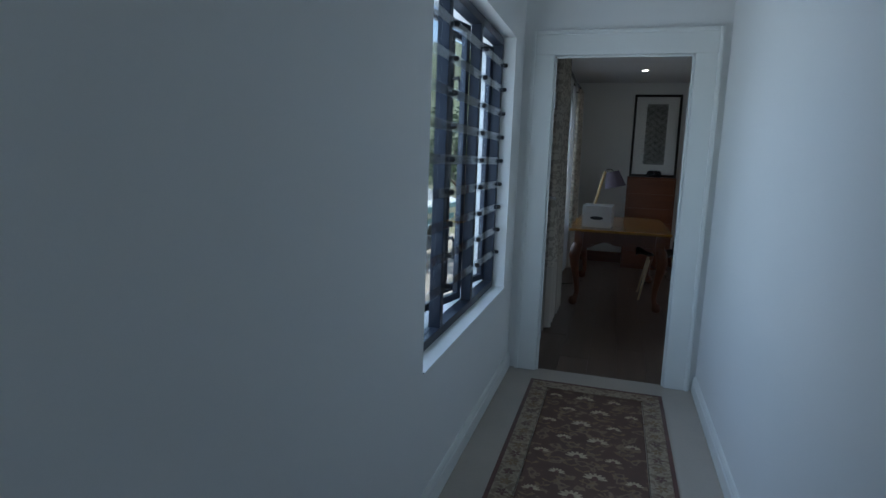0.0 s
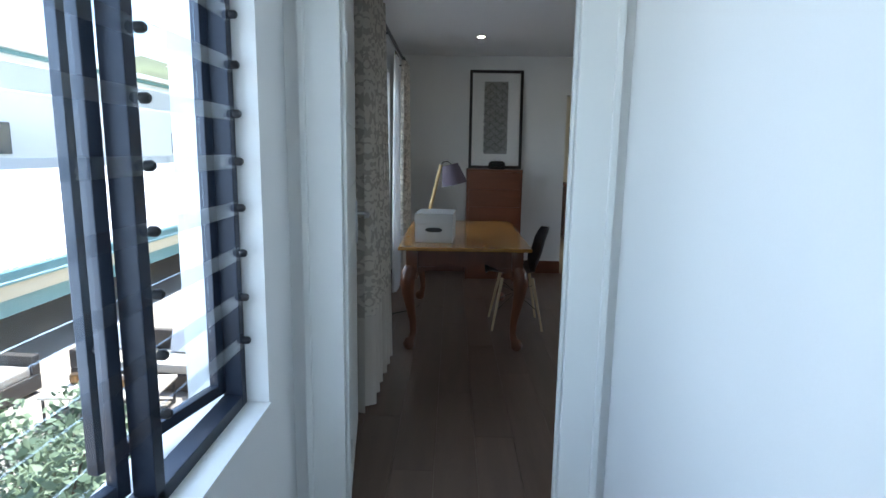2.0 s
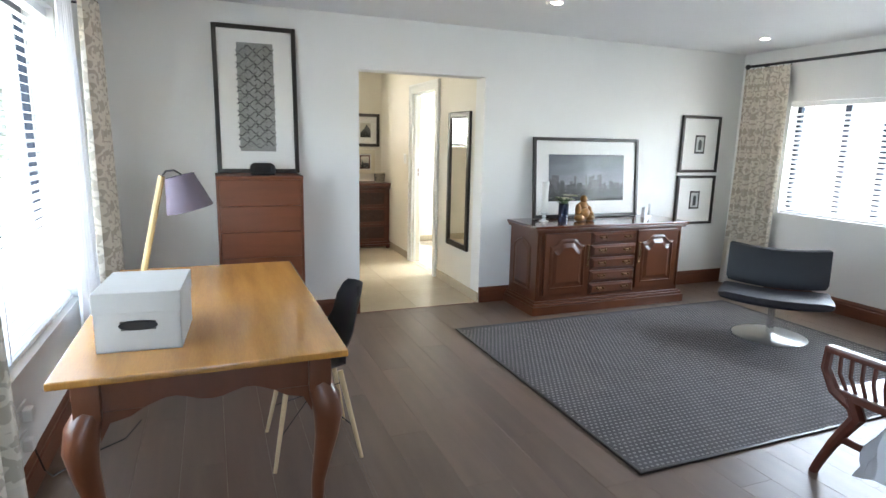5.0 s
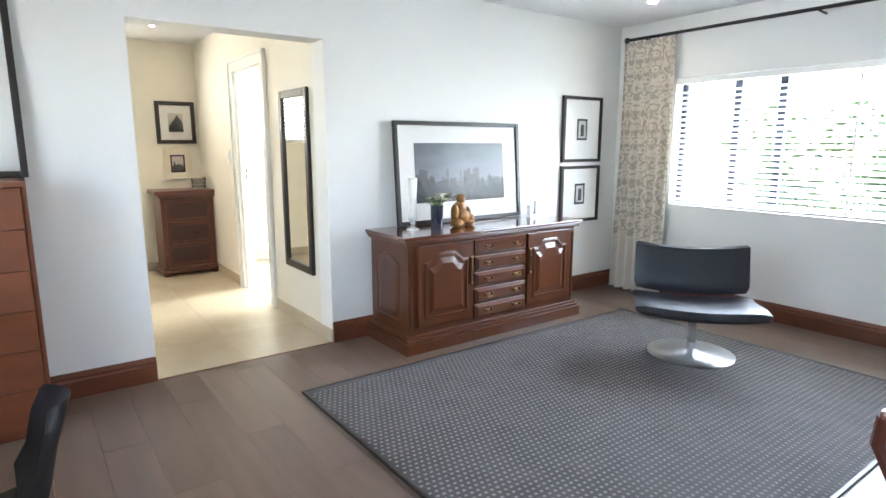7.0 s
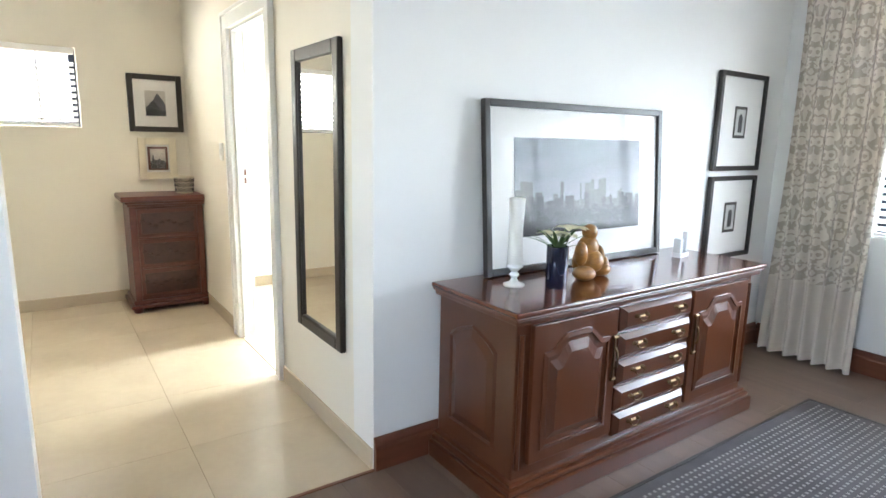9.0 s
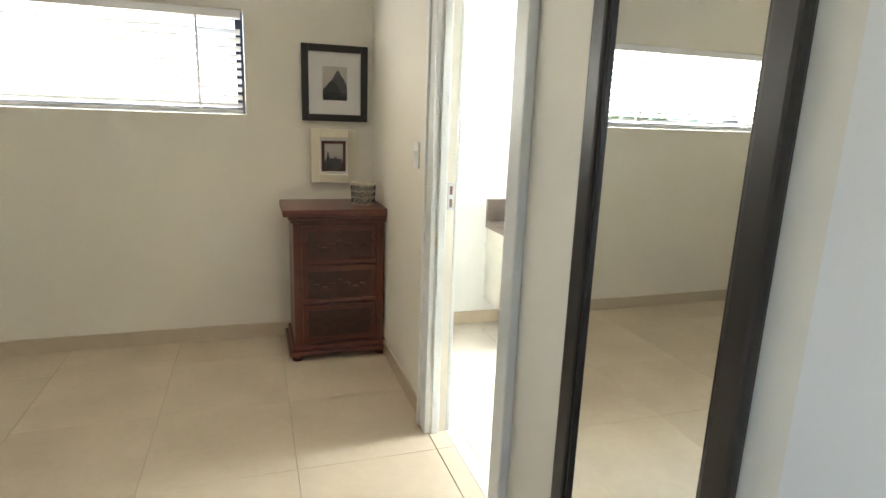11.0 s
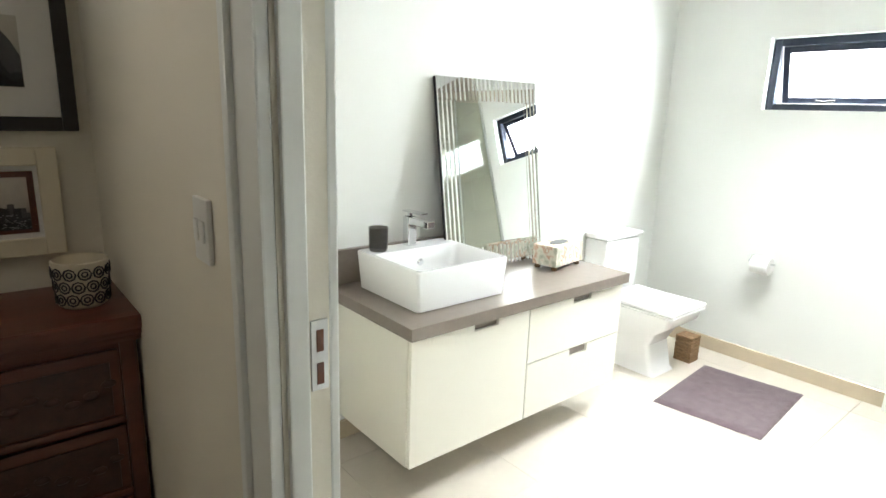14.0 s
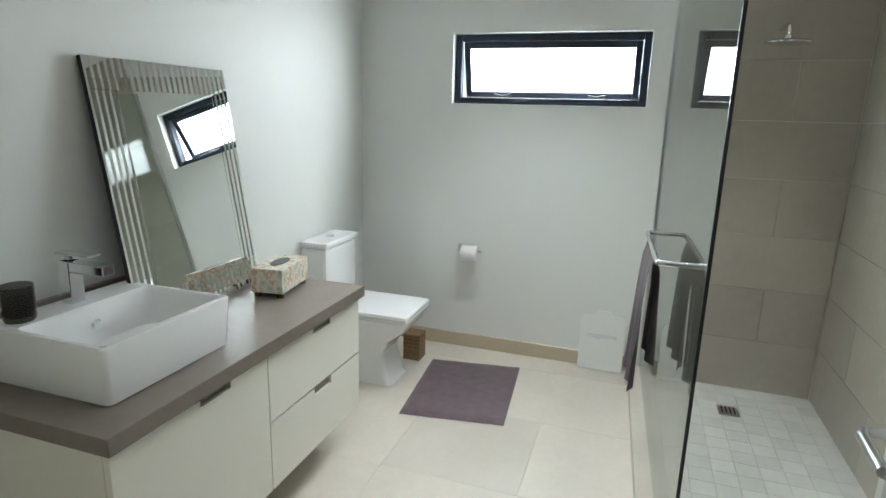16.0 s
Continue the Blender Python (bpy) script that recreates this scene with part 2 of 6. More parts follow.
CURTAIN = fabric_pattern("damask_linen", (0.62, 0.565, 0.48), (0.42, 0.37, 0.305), (0.58, 0.525, 0.45), 0.5)

# ---------------------------------------------------------------- mesh helpers


def box(bm, x0, x1, y0, y1, z0, z1, bevel=0.0):
    made = bmesh.ops.create_cube(bm, size=1)["verts"]
    for v in made:
        v.co = Vector((x0 + (v.co.x + 0.5) * (x1 - x0), y0 + (v.co.y + 0.5) * (y1 - y0), z0 + (v.co.z + 0.5) * (z1 - z0)))
    if bevel:
        edges = list({e for v in made for e in v.link_edges})
        bmesh.ops.bevel(bm, geom=edges, offset=bevel, segments=2, profile=0.6, affect="EDGES")
    return bm


def lathe(bm, profile, x=0, y=0, segments=24):
    """A turned body from (radius, height) pairs."""
    rings = []
    for r, z in profile:
        rings.append([bm.verts.new((x + r * math.cos(a), y + r * math.sin(a), z)) for a in (2 * math.pi * i / segments for i in range(segments))])
    for a, b in zip(rings, rings[1:]):
        for i in range(segments):
            j = (i + 1) % segments
            bm.faces.new((a[i], a[j], b[j], b[i]))
    bm.faces.new(list(reversed(rings[0])))
    bm.faces.new(rings[-1])
    return bm


def tube(bm, points, radii, segments=10, flat=1.0):
    """A round or oval bar along points; radii one or one a point."""
    pts = [Vector(p) for p in points]
    if isinstance(radii, (int, float)):
        radii = [radii] * len(pts)
    rings, side = [], None
    for i, p in enumerate(pts):
        d = (pts[min(i + 1, len(pts) - 1)] - pts[max(i - 1, 0)]).normalized()
        side = side - d * side.dot(d) if side else d.orthogonal()
        side.normalize()
        up = side.cross(d).normalized()
        rings.append([bm.verts.new(p + radii[i] * (math.cos(a) * side + flat * math.sin(a) * up)) for a in (2 * math.pi * k / segments for k in range(segments))])
    for a, b in zip(rings, rings[1:]):
        for i in range(segments):
            j = (i + 1) % segments
            bm.faces.new((a[i], a[j], b[j], b[i]))
    bm.faces.new(list(reversed(rings[0])))
    bm.faces.new(rings[-1])
    return bm


def prism(bm, outline, axis, a, b):
    """A flat outline of (u, v) pairs pushed along an axis from a to b."""
    def place(u, v, w):
        return {"x": (w, u, v), "y": (u, w, v), "z": (u, v, w)}[axis]
    lo = [bm.verts.new(place(u, v, a)) for u, v in outline]
    hi = [bm.verts.new(place(u, v, b)) for u, v in outline]
    n = len(outline)
    for i in range(n):
        j = (i + 1) % n
        bm.faces.new((lo[i], lo[j], hi[j], hi[i]))
    bm.faces.new(list(reversed(lo)))
    bm.faces.new(hi)
    bmesh.ops.recalc_face_normals(bm, faces=bm.faces)
    return bm


def mesh_of(name, bm, material, smooth=False):
    bmesh.ops.recalc_face_normals(bm, faces=bm.faces)
    me = bpy.data.meshes.new(name)
    if smooth:
        for f in bm.faces:
            f.smooth = True
        for e in bm.edges:
            if len(e.link_faces) == 2 and e.calc_face_angle(0) > radians(40):
                e.smooth = False
    bm.to_mesh(me)
    bm.free()
    me.materials.append(material)
    return me


def part(name, bm, material, parent=None, label="", smooth=False):
    ob = new(name, mesh_of(name, bm, material, smooth))
    if parent:
        ob.parent = parent
    return tagged(ob, label)


def boxes(name, material, parent, *dims, bevel=0.003, label=""):
    bm = bmesh.new()
    for d in dims:
        box(bm, *d, bevel=bevel)
    return part(name, bm, material, parent, label)


def structure(name, material, *dims, label="", bevel=0.0, category=""):
    ob = boxes(name, material, None, *dims, bevel=bevel)
    return tagged(ob, label, category or name.split("_")[0], kind="structure")


def thing(name, label, category, m=None, group=""):
    ob = new(name)
    ob.empty_display_size = 0.1
    if m is not None:
        ob.matrix_world = m
    return tagged(ob, label, category, group)


def wall_x(name, x0, x1, y0, y1, z1, material, holes=(), label=""):
    """A wall along y with openings (y0, y1, z0, z1)."""
    dims, at = [], y0
    for a, b, lo, hi in sorted(holes):
        dims.append((x0, x1, at, a, 0, z1))
        if lo > 0:
            dims.append((x0, x1, a, b, 0, lo))
        if hi < z1:
            dims.append((x0, x1, a, b, hi, z1))
        at = b
    dims.append((x0, x1, at, y1, 0, z1))
    return structure(name, material, *dims, label=label, category="wall")


def wall_y(name, y0, y1, x0, x1, z1, material, holes=(), label=""):
    dims, at = [], x0
    for a, b, lo, hi in sorted(holes):
        dims.append((at, a, y0, y1, 0, z1))
        if lo > 0:
            dims.append((a, b, y0, y1, 0, lo))
        if hi < z1:
            dims.append((a, b, y0, y1, hi, z1))
        at = b
    dims.append((at, x1, y0, y1, 0, z1))
    return structure(name, material, *dims, label=label, category="wall")


# ---------------------------------------------------------------- the shell
CH = 2.46
wall_x("wall_corridor_window", -0.56, -0.30, -1.8, 3.46, CH, WALL, [(1.64, 3.175, 0.595, 2.07)], "white plastered corridor wall with a window opening")
wall_x("wall_corridor_plain", 0.87, 1.0, -1.8, 3.46, CH, WALL, label="plain white plastered corridor wall")
# Unseen end wall; its opening is made up to suit the fill light.
wall_y("wall_corridor_end", -1.92, -1.8, -0.56, 1.0, CH, WALL, [(-0.1, 0.7, 0.8, 2.1)], "unseen white corridor end wall with a made-up opening")
wall_y("wall_door", 3.46, 3.492, -0.62, 1.0, CH, WALL, [(-0.108, 0.69, 0, 2.012)], "white wall pierced by the bedroom doorway")
wall_x("wall_desk_window", -0.62, -0.36, 3.492, 8.155, CH, WALL, [(4.95, 7.32, 0.52, 2.16)], "white bedroom wall with a low window")
wall_y("wall_far", 8.155, 8.34, -0.62, 5.95, CH, WALL, [(1.555, 2.693, 0, 2.048)], "white bedroom wall with a wide opening to the passage")
wall_x("wall_bedroom_window", 5.74, 5.95, 2.4, 8.155, CH, WALL, [(4.75, 7.55, 0.85, 1.945)], "white bedroom wall with a wide window")
wall_y("wall_bedroom_back", 2.28, 2.4, 1.0, 5.95, CH, WALL, label="plain white bedroom wall behind the bed")
wall_x("wall_mirror", 2.693, 2.775, 8.34, 11.51, CH, CREAM, [(9.34, 10.09, 0, 2.03)], "cream passage wall pierced by the bathroom doorway")
wall_y("wall_passage_end", 11.51, 11.7, -0.9, 6.25, CH, CREAM, [(-0.6, 1.93, 1.41, 2.0)], "cream passage wall with a high strip window")
wall_x("wall_passage_side", -0.9, -0.75, 8.34, 11.51, CH, CREAM, label="plain cream passage wall")
wall_y("wall_passage_near", 8.3401, 8.36, -0.75, 1.555, CH, CREAM, label="plain cream passage wall")
structure("wall_bathroom_lining", BATHWALL, (2.775, 6.05, 11.445, 11.51, 0, CH), label="pale painted bathroom wall behind the vanity", category="wall")
wall_x("wall_bathroom_window", 6.05, 6.25, 8.56, 11.51, CH, BATHWALL, [(9.725, 10.845, 1.555, 1.955)], "pale bathroom wall with a high strip window")
wall_y("wall_shower", 8.56, 8.70, 2.775, 6.05, CH, BATHWALL, label="bathroom wall of the shower")
structure("ceiling", CEIL, (-0.62, 1.0, -1.92, 3.46, CH, CH + 0.1), (-0.62, 5.95, 3.46, 8.155, CH, CH + 0.1), (1.0, 5.95, 2.28, 3.46, CH, CH + 0.1), (-0.9, 6.25, 8.155, 11.7, CH, CH + 0.1), label="flat white plastered ceiling")
structure("floor", GROUT, (-0.62, 1.0, -1.92, 3.46, -0.12, -0.012), (-0.62, 5.95, 3.46, 8.155, -0.12, -0.012), (1.0, 5.95, 2.28, 3.46, -0.12, -0.012), (-0.9, 6.25, 8.155, 11.7, -0.12, -0.012), label="floor slab under boards and tiles")
structure("corridor_floor", SANDFLOOR, (-0.30, 0.87, -1.8, 3.49, -0.012, 0.0), label="pale sand-coloured corridor floor", category="floor")

# skirtings


def skirting(name, material, runs, h, d, label, moulded=False):
    bm = bmesh.new()
    for x0, y0, x1, y1 in runs:  # the room lies to the left of the run
        p, q = Vector((x0, y0, 0)), Vector((x1, y1, 0))
        n = Vector((0, 0, 1)).cross((q - p).normalized())
        prof = [(0, 0), (d, 0), (d, h * 0.68), (d * 0.7, h * 0.74), (d * 0.75, h * 0.84), (d * 0.35, h * 0.97), (0, h)] if moulded else [(0, 0), (d, 0), (d, h - 0.003), (d - 0.003, h), (0, h)]
        a = [bm.verts.new(p + n * u + Vector((0, 0, v))) for u, v in prof]
        b = [bm.verts.new(q + n * u + Vector((0, 0, v))) for u, v in prof]
        for i in range(len(prof)):
            j = (i + 1) % len(prof)
            bm.faces.new((a[i], a[j], b[j], b[i]))
        bm.faces.new(a[::-1])
        bm.faces.new(b)
    return tagged(part(name, bm, material), label, "skirting", kind="structure")


skirting("baseboard_bedroom", SKIRT, [(1.555, 8.155, -0.36, 8.155), (5.74, 8.155, 2.693, 8.155), (-0.36, 8.135, -0.36, 3.53), (5.74, 2.4, 5.74, 8.135)], 0.145, 0.022, "moulded red-brown wooden skirting board", True)
skirting("baseboard_corridor", TRIM, [(-0.30, 3.44, -0.30, -1.8), (0.87, -1.8, 0.87, 3.44)], 0.105, 0.018, "white painted skirting board", True)
skirting("baseboard_passage", TILE, [(2.693, 11.51, -0.75, 11.51), (2.693, 8.16, 2.693, 9.235), (2.693, 10.195, 2.693, 11.5)], 0.09, 0.01, "beige tiled skirting")
skirting("baseboard_bathroom", TILE, [(6.05, 11.445, 2.775, 11.445), (6.05, 9.66, 6.05, 11.435), (2.775, 11.4, 2.775, 10.2)], 0.09, 0.01, "beige tiled skirting")


# door casings
def casing(name, axis, a, b, h, w, face, out, label):
    """Moulded trim round an opening from a to b, on the plane face, standing proud towards out."""
    bm = bmesh.new()
    t0, t1 = sorted((face, face + out))
    u0, u1 = sorted((face + out * 0.05, face + out * 1.5))
    for lo, hi, z0, z1 in ((a - w, a, 0, h), (b, b + w, 0, h), (a - w, b + w, h, h + w)):
        if axis == "x":
            box(bm, lo, hi, t0, t1, z0, z1, 0.004)
        else:
            box(bm, t0, t1, lo, hi, z0, z1, 0.004)
    e = 0.022
    for lo, hi, z0, z1 in ((a - w - 0.003, a - w + e, 0, h + w + 0.003), (b + w - e, b + w + 0.003, 0, h + w + 0.003), (a - w + e, b + w - e, h + w - e, h + w + 0.003)):
        if axis == "x":
            box(bm, lo, hi, u0, u1, z0, z1, 0.006)
        else:
            box(bm, u0, u1, lo, hi, z0, z1, 0.006)
    return tagged(part(name, bm, TRIM), label, "trim", kind="structure")


def jamb(name, dims, label):
    return structure(name, TRIM, *dims, label=label, bevel=0.003, category="trim")


casing("trim_bedroom_door", "x", -0.108, 0.69, 2.012, 0.14, 3.46, -0.02, "white moulded casing round the bedroom doorway")
casing("trim_bedroom_door_inside", "x", -0.108, 0.69, 2.012, 0.07, 3.492, 0.006, "white moulded casing round the bedroom doorway")
casing("trim_bathroom_door", "y", 9.34, 10.09, 2.03, 0.1, 2.693, -0.022, "white moulded casing round the bathroom doorway")
casing("trim_bathroom_door_inside", "y", 9.34, 10.09, 2.03, 0.075, 2.775, 0.018, "white moulded casing round the bathroom doorway")
jamb("trim_bedroom_door_stop", [(-0.107, -0.095, 3.462, 3.49, 0, 2.0), (0.677, 0.689, 3.462, 3.49, 0, 2.0), (-0.095, 0.677, 3.462, 3.49, 1.998, 2.011)], "white door rebate")
jamb("trim_bathroom_door_stop", [(2.70, 2.735, 10.077, 10.089, 0, 2.02), (2.70, 2.735, 9.341, 9.353, 0, 2.02), (2.70, 2.735, 9.353, 10.077, 2.017, 2.029)], "white door rebate")

# ---------------------------------------------------------------- bedroom furniture


def desk():
    d = thing("desk", "honey-coloured pine desk on dark cabriole legs under the window", "desk", pose(0.371, 6.135, 0))
    part("desktop", box(bmesh.new(), -0.461, 0.461, -0.805, 0.805, 0.727, 0.752, 0.007), DESKTOP, d, "honey-coloured knotty pine top")
    # scalloped aprons
    for s in (-1, 1):
        out = [(-0.36, 0.727), (0.36, 0.727), (0.36, 0.6)]
        for i in range(21):
            u = 0.36 - 0.72 * i / 20
            out.append((u, 0.61 + 0.03 * math.cos(6 * math.pi * i / 20) * (0.4 + abs(u)) - 0.035 * (abs(u) > 0.28)))
        part("apron", prism(bmesh.new(), out, "y", s * 0.70 - 0.012, s * 0.70 + 0.012), DESKLEG, d, "reddish-brown scalloped apron")
        boxes("side_apron", DESKLEG, d, (s * 0.375 - 0.012, s * 0.375 + 0.012, -0.68, 0.68, 0.6, 0.727))
    for sx in (-1, 1):
        for sy in (-1, 1):
            bm = bmesh.new()
            cx, cy, ox = 0.37 * sx, 0.70 * sy, sx
            box(bm, cx - 0.04, cx + 0.04, cy - 0.04, cy + 0.04, 0.58, 0.727, 0.005)
            prof = [(0.0, 0.6, 0.045), (0.02, 0.55, 0.055), (0.03, 0.48, 0.054), (0.024, 0.40, 0.044), (0.008, 0.30, 0.034), (-0.008, 0.20, 0.027), (-0.012, 0.12, 0.024), (-0.002, 0.075, 0.026), (0.012, 0.055, 0.04), (0.018, 0.03, 0.046), (0.018, 0.006, 0.036), (0.018, 0.0, 0.03)]
            tube(bm, [(cx + ox * o, cy + 0.6 * sy * o, z) for o, z, r in prof], [r for *_, r in prof], 12)
            prism(bm, [(cx - 0.02 * sx, 0.60), (cx - 0.16 * sx, 0.60), (cx - 0.12 * sx, 0.575), (cx - 0.06 * sx, 0.56), (cx - 0.03 * sx, 0.50)], "y", cy - 0.018, cy + 0.018)
            part("leg", bm, DESKLEG, d, "cabriole leg with ball foot", True)


desk()


def storage_box():
    m = surface("grey_cardboard", (0.5, 0.5, 0.49), 0.7, var=0.06, scale=5, fine=120, bump=0.01)
    b = thing("storage_box", "light grey lidded archive box on the desk", "box", pose(0.16, 5.72, 0.752, 0, 0, -4))
    w, dp, h, t = 0.135, 0.17, 0.165, 0.006
    for dims in ((-w, w, -dp, -dp + t, 0, 0.075), (-w, w, -dp, -dp + t, 0.11, h), (-w, -0.055, -dp, -dp + t, 0.075, 0.11), (0.055, w, -dp, -dp + t, 0.075, 0.11), (-w, w, dp - t, dp, 0, h), (-w, -w + t, -dp, dp, 0, h), (w - t, w, -dp, dp, 0, h), (-w, w, -dp, dp, 0, t)):
        boxes("panel", m, b, dims, bevel=0)
    bm = bmesh.new()
    box(bm, -w - 0.004, w + 0.004, -dp - 0.004, dp + 0.004, h - 0.03, h + 0.045, 0.004)
    part("lid", bm, m, b)
    bm = bmesh.new()
    prism(bm, [(0.05 * math.cos(a) + 0.012 * (1 if math.cos(a) > 0 else -1), 0.092 + 0.017 * math.sin(a)) for a in (2 * math.pi * i / 20 for i in range(20))], "y", -dp - 0.003, -dp + 0.004)
    part("hand_hole", bm, BLACK, b, "dark oval hand hole")


storage_box()


def desk_lamp():
    wood = surface("pale_ash_wood", (0.58, 0.42, 0.2), 0.45, var=0.2, stretch=(6, 6, 1), scale=5)
    shade = surface("mauve_fabric_shade", (0.13, 0.105, 0.135), 0.85, var=0.15, fine=260, bump=0.03)
    l = thing("desk_lamp", "pale wooden desk lamp with a mauve fabric shade", "lamp", pose(0.05, 6.72, 0.752))
    part("base", lathe(bmesh.new(), [(0.085, 0), (0.085, 0.015), (0.08, 0.02)]), wood, l, smooth=True)
    part("arm", tube(bmesh.new(), [(0, 0, 0.015), (0.12, -0.02, 0.53)], 0.016, 8), wood, l)
    part("bent_rod", tube(bmesh.new(), [(0.12, -0.02, 0.53), (0.14, -0.02, 0.555), (0.18, -0.03, 0.56), (0.21, -0.03, 0.54), (0.22, -0.03, 0.5)], 0.005, 8), BLACK, l)
    bm = bmesh.new()
    lathe(bm, [(0.068, 0.09), (0.115, -0.09)], segments=32)
    bmesh.ops.delete(bm, geom=[f for f in bm.faces if len(f.verts) > 4], context="FACES_ONLY")
    bmesh.ops.solidify(bm, geom=bm.faces, thickness=0.003)
    bmesh.ops.transform(bm, matrix=pose(0.225, -0.03, 0.445, 0, -14, 0), verts=bm.verts)
    part("shade", bm, shade, l, "mauve-grey fabric shade", True)


desk_lamp()


def shell_chair():
    pale = surface("pale_beech", (0.6, 0.46, 0.27), 0.4, var=0.15, stretch=(5, 5, 1))
    c = thing("shell_chair", "black moulded shell chair with pale dowel legs at the desk", "chair", pose(0.81, 6.07, 0, 0, 0, 0))
    # the shell opens towards the desk
    bm = bmesh.new()
    grid = []
    prof = [(-0.25, 0.435, 0.19), (-0.23, 0.455, 0.215), (-0.1, 0.44, 0.235), (0.03, 0.43, 0.24), (0.12, 0.45, 0.235), (0.17, 0.52, 0.225), (0.2, 0.62, 0.215), (0.22, 0.71, 0.2), (0.245, 0.78, 0.15), (0.255, 0.81, 0.09)]
    for k, (x, z, w) in enumerate(prof):
        row = []
        for j in range(13):
            s = -1 + j / 6
            curl = s * s
            row.append(bm.verts.new((x - 0.05 * curl * (k > 4), w * s, z + 0.045 * curl * (k <= 5))))
        grid.append(row)
    for a, b in zip(grid, grid[1:]):
        for j in range(12):
            bm.faces.new((a[j], a[j + 1], b[j + 1], b[j]))
    bmesh.ops.solidify(bm, geom=bm.faces, thickness=0.008)
    part("shell", bm, BLACK, c, "glossy black plastic shell", True)
    for sx in (-1, 1):
        for sy in (-1, 1):
            part("leg", tube(bmesh.new(), [(0.12 * sx, 0.1 * sy, 0.41), (0.2 * sx, 0.2 * sy, 0)], [0.014, 0.009], 10), pale, c, "pale wooden dowel leg", True)
    for s in (-1, 1):
        part("cross_wire", tube(bmesh.new(), [(0.13 * s, 0.12 * s, 0.36), (-0.17 * s, -0.17 * s, 0.15)], 0.003, 6), BLACK, c)
        part("cross_wire", tube(bmesh.new(), [(0.13 * s, -0.12 * s, 0.36), (-0.17 * s, 0.17 * s, 0.15)], 0.003, 6), BLACK, c)


shell_chair()


def drawer_tower():
    d = thing("drawer_tower", "tall red-brown veneered chest of flat drawers", "drawers", pose(0.735, 7.93, 0))
    w, dp, h = 0.3, 0.2, 1.215
    boxes("carcass", REDDRAWER, d, (-w, -w + 0.02, -dp + 0.012, dp, 0, h), (w - 0.02, w, -dp + 0.012, dp, 0, h), (-w, w, -dp - 0.006, dp, h - 0.025, h), (-w + 0.02, w - 0.02, dp - 0.015, dp, 0, h - 0.025), (-w + 0.02, w - 0.02, -dp + 0.03, dp - 0.02, 0, 0.05))
    for i in range(6):
        z = 0.055 + i * 0.189
        boxes("drawer_front", REDDRAWER, d, (-w + 0.022, w - 0.022, -dp, -dp + 0.02, z, z + 0.187), bevel=0.0025)


drawer_tower()


def framed(name, w, h, edge, depth, m, frame_mat, label, pw, ph, print_mat, inner=None, glass=True, dz=0.0):
    """A framed picture on its own plane: x across, z up, facing -y, its back at y = 0."""
    f = thing(name, label, "picture", m)
    for n, dims in (("frame_side", (-w / 2, -w / 2 + edge, -depth, 0, 0, h)), ("frame_side", (w / 2 - edge, w / 2, -depth, 0, 0, h)), ("frame_rail", (-w / 2 + edge, w / 2 - edge, -depth, 0, 0, edge)), ("frame_rail", (-w / 2 + edge, w / 2 - edge, -depth, 0, h - edge, h))):
        boxes(n, frame_mat, f, dims, bevel=0.004)
    boxes("mount", MATBOARD, f, (-w / 2 + edge, w / 2 - edge, -depth * 0.45, -depth * 0.3, edge, h - edge), bevel=0, label="white mount board")
    c = h / 2 + dz
    if inner:
        boxes("inner_frame", inner, f, (-pw / 2 - 0.018, pw / 2 + 0.018, -depth * 0.52, -depth * 0.452, c - ph / 2 - 0.018, c + ph / 2 + 0.018), bevel=0)
    boxes("print", print_mat, f, (-pw / 2, pw / 2, -depth * 0.56, -depth * (0.522 if inner else 0.452), c - ph / 2, c + ph / 2), bevel=0)
    if glass:
        g = boxes("glass", PICTURE_GLASS, f, (-w / 2 + edge, w / 2 - edge, -depth * 0.7, -depth * 0.66, edge, h - edge), bevel=0)
        g.visible_shadow = False
    return f


def picture_print(name, stops, scale, kind="noise", stretch=(1, 1, 1), fade=None):
    """A print in a few tones; fade=(z0, z1) lays a sky over a dark ground."""
    m, nt, bsdf, ln = nodes_of(name)
    co = nt.nodes.new("ShaderNodeTexCoord")
    mp = nt.nodes.new("ShaderNodeMapping")
    mp.inputs["Scale"].default_value = stretch
    ln.new(co.outputs["Object"], mp.inputs[0])
    tex = nt.nodes.new("ShaderNodeTexNoise" if kind == "noise" else "ShaderNodeTexVoronoi")
    tex.inputs["Scale"].default_value = scale
    ln.new(mp.outputs[0], tex.inputs["Vector"])
    value = tex.outputs[0]
    if fade:
        sep = nt.nodes.new("ShaderNodeSeparateXYZ")
        ln.new(co.outputs["Object"], sep.inputs[0])
        mr = nt.nodes.new("ShaderNodeMapRange")
        mr.inputs["From Min"].default_value, mr.inputs["From Max"].default_value = fade
        ln.new(sep.outputs["Z"], mr.inputs[0])
        ad = nt.nodes.new("ShaderNodeMath")
        ad.operation = "MULTIPLY_ADD"
        ad.inputs[1].default_value = 0.6
        ln.new(value, ad.inputs[0])
        ln.new(mr.outputs[0], ad.inputs[2])
        value = ad.outputs[0]
    ramp = nt.nodes.new("ShaderNodeValToRGB")
    ramp.color_ramp.elements.remove(ramp.color_ramp.elements[1])
    for i, (p, c) in enumerate(stops):
        e = ramp.color_ramp.elements[0] if i == 0 else ramp.color_ramp.elements.new(p)
        e.position, e.color = p, (*c, 1)
    ln.new(value, ramp.inputs[0])
    ln.new(ramp.outputs[0], bsdf.inputs["Base Color"])
    bsdf.inputs["Roughness"].default_value = 0.6
    return m


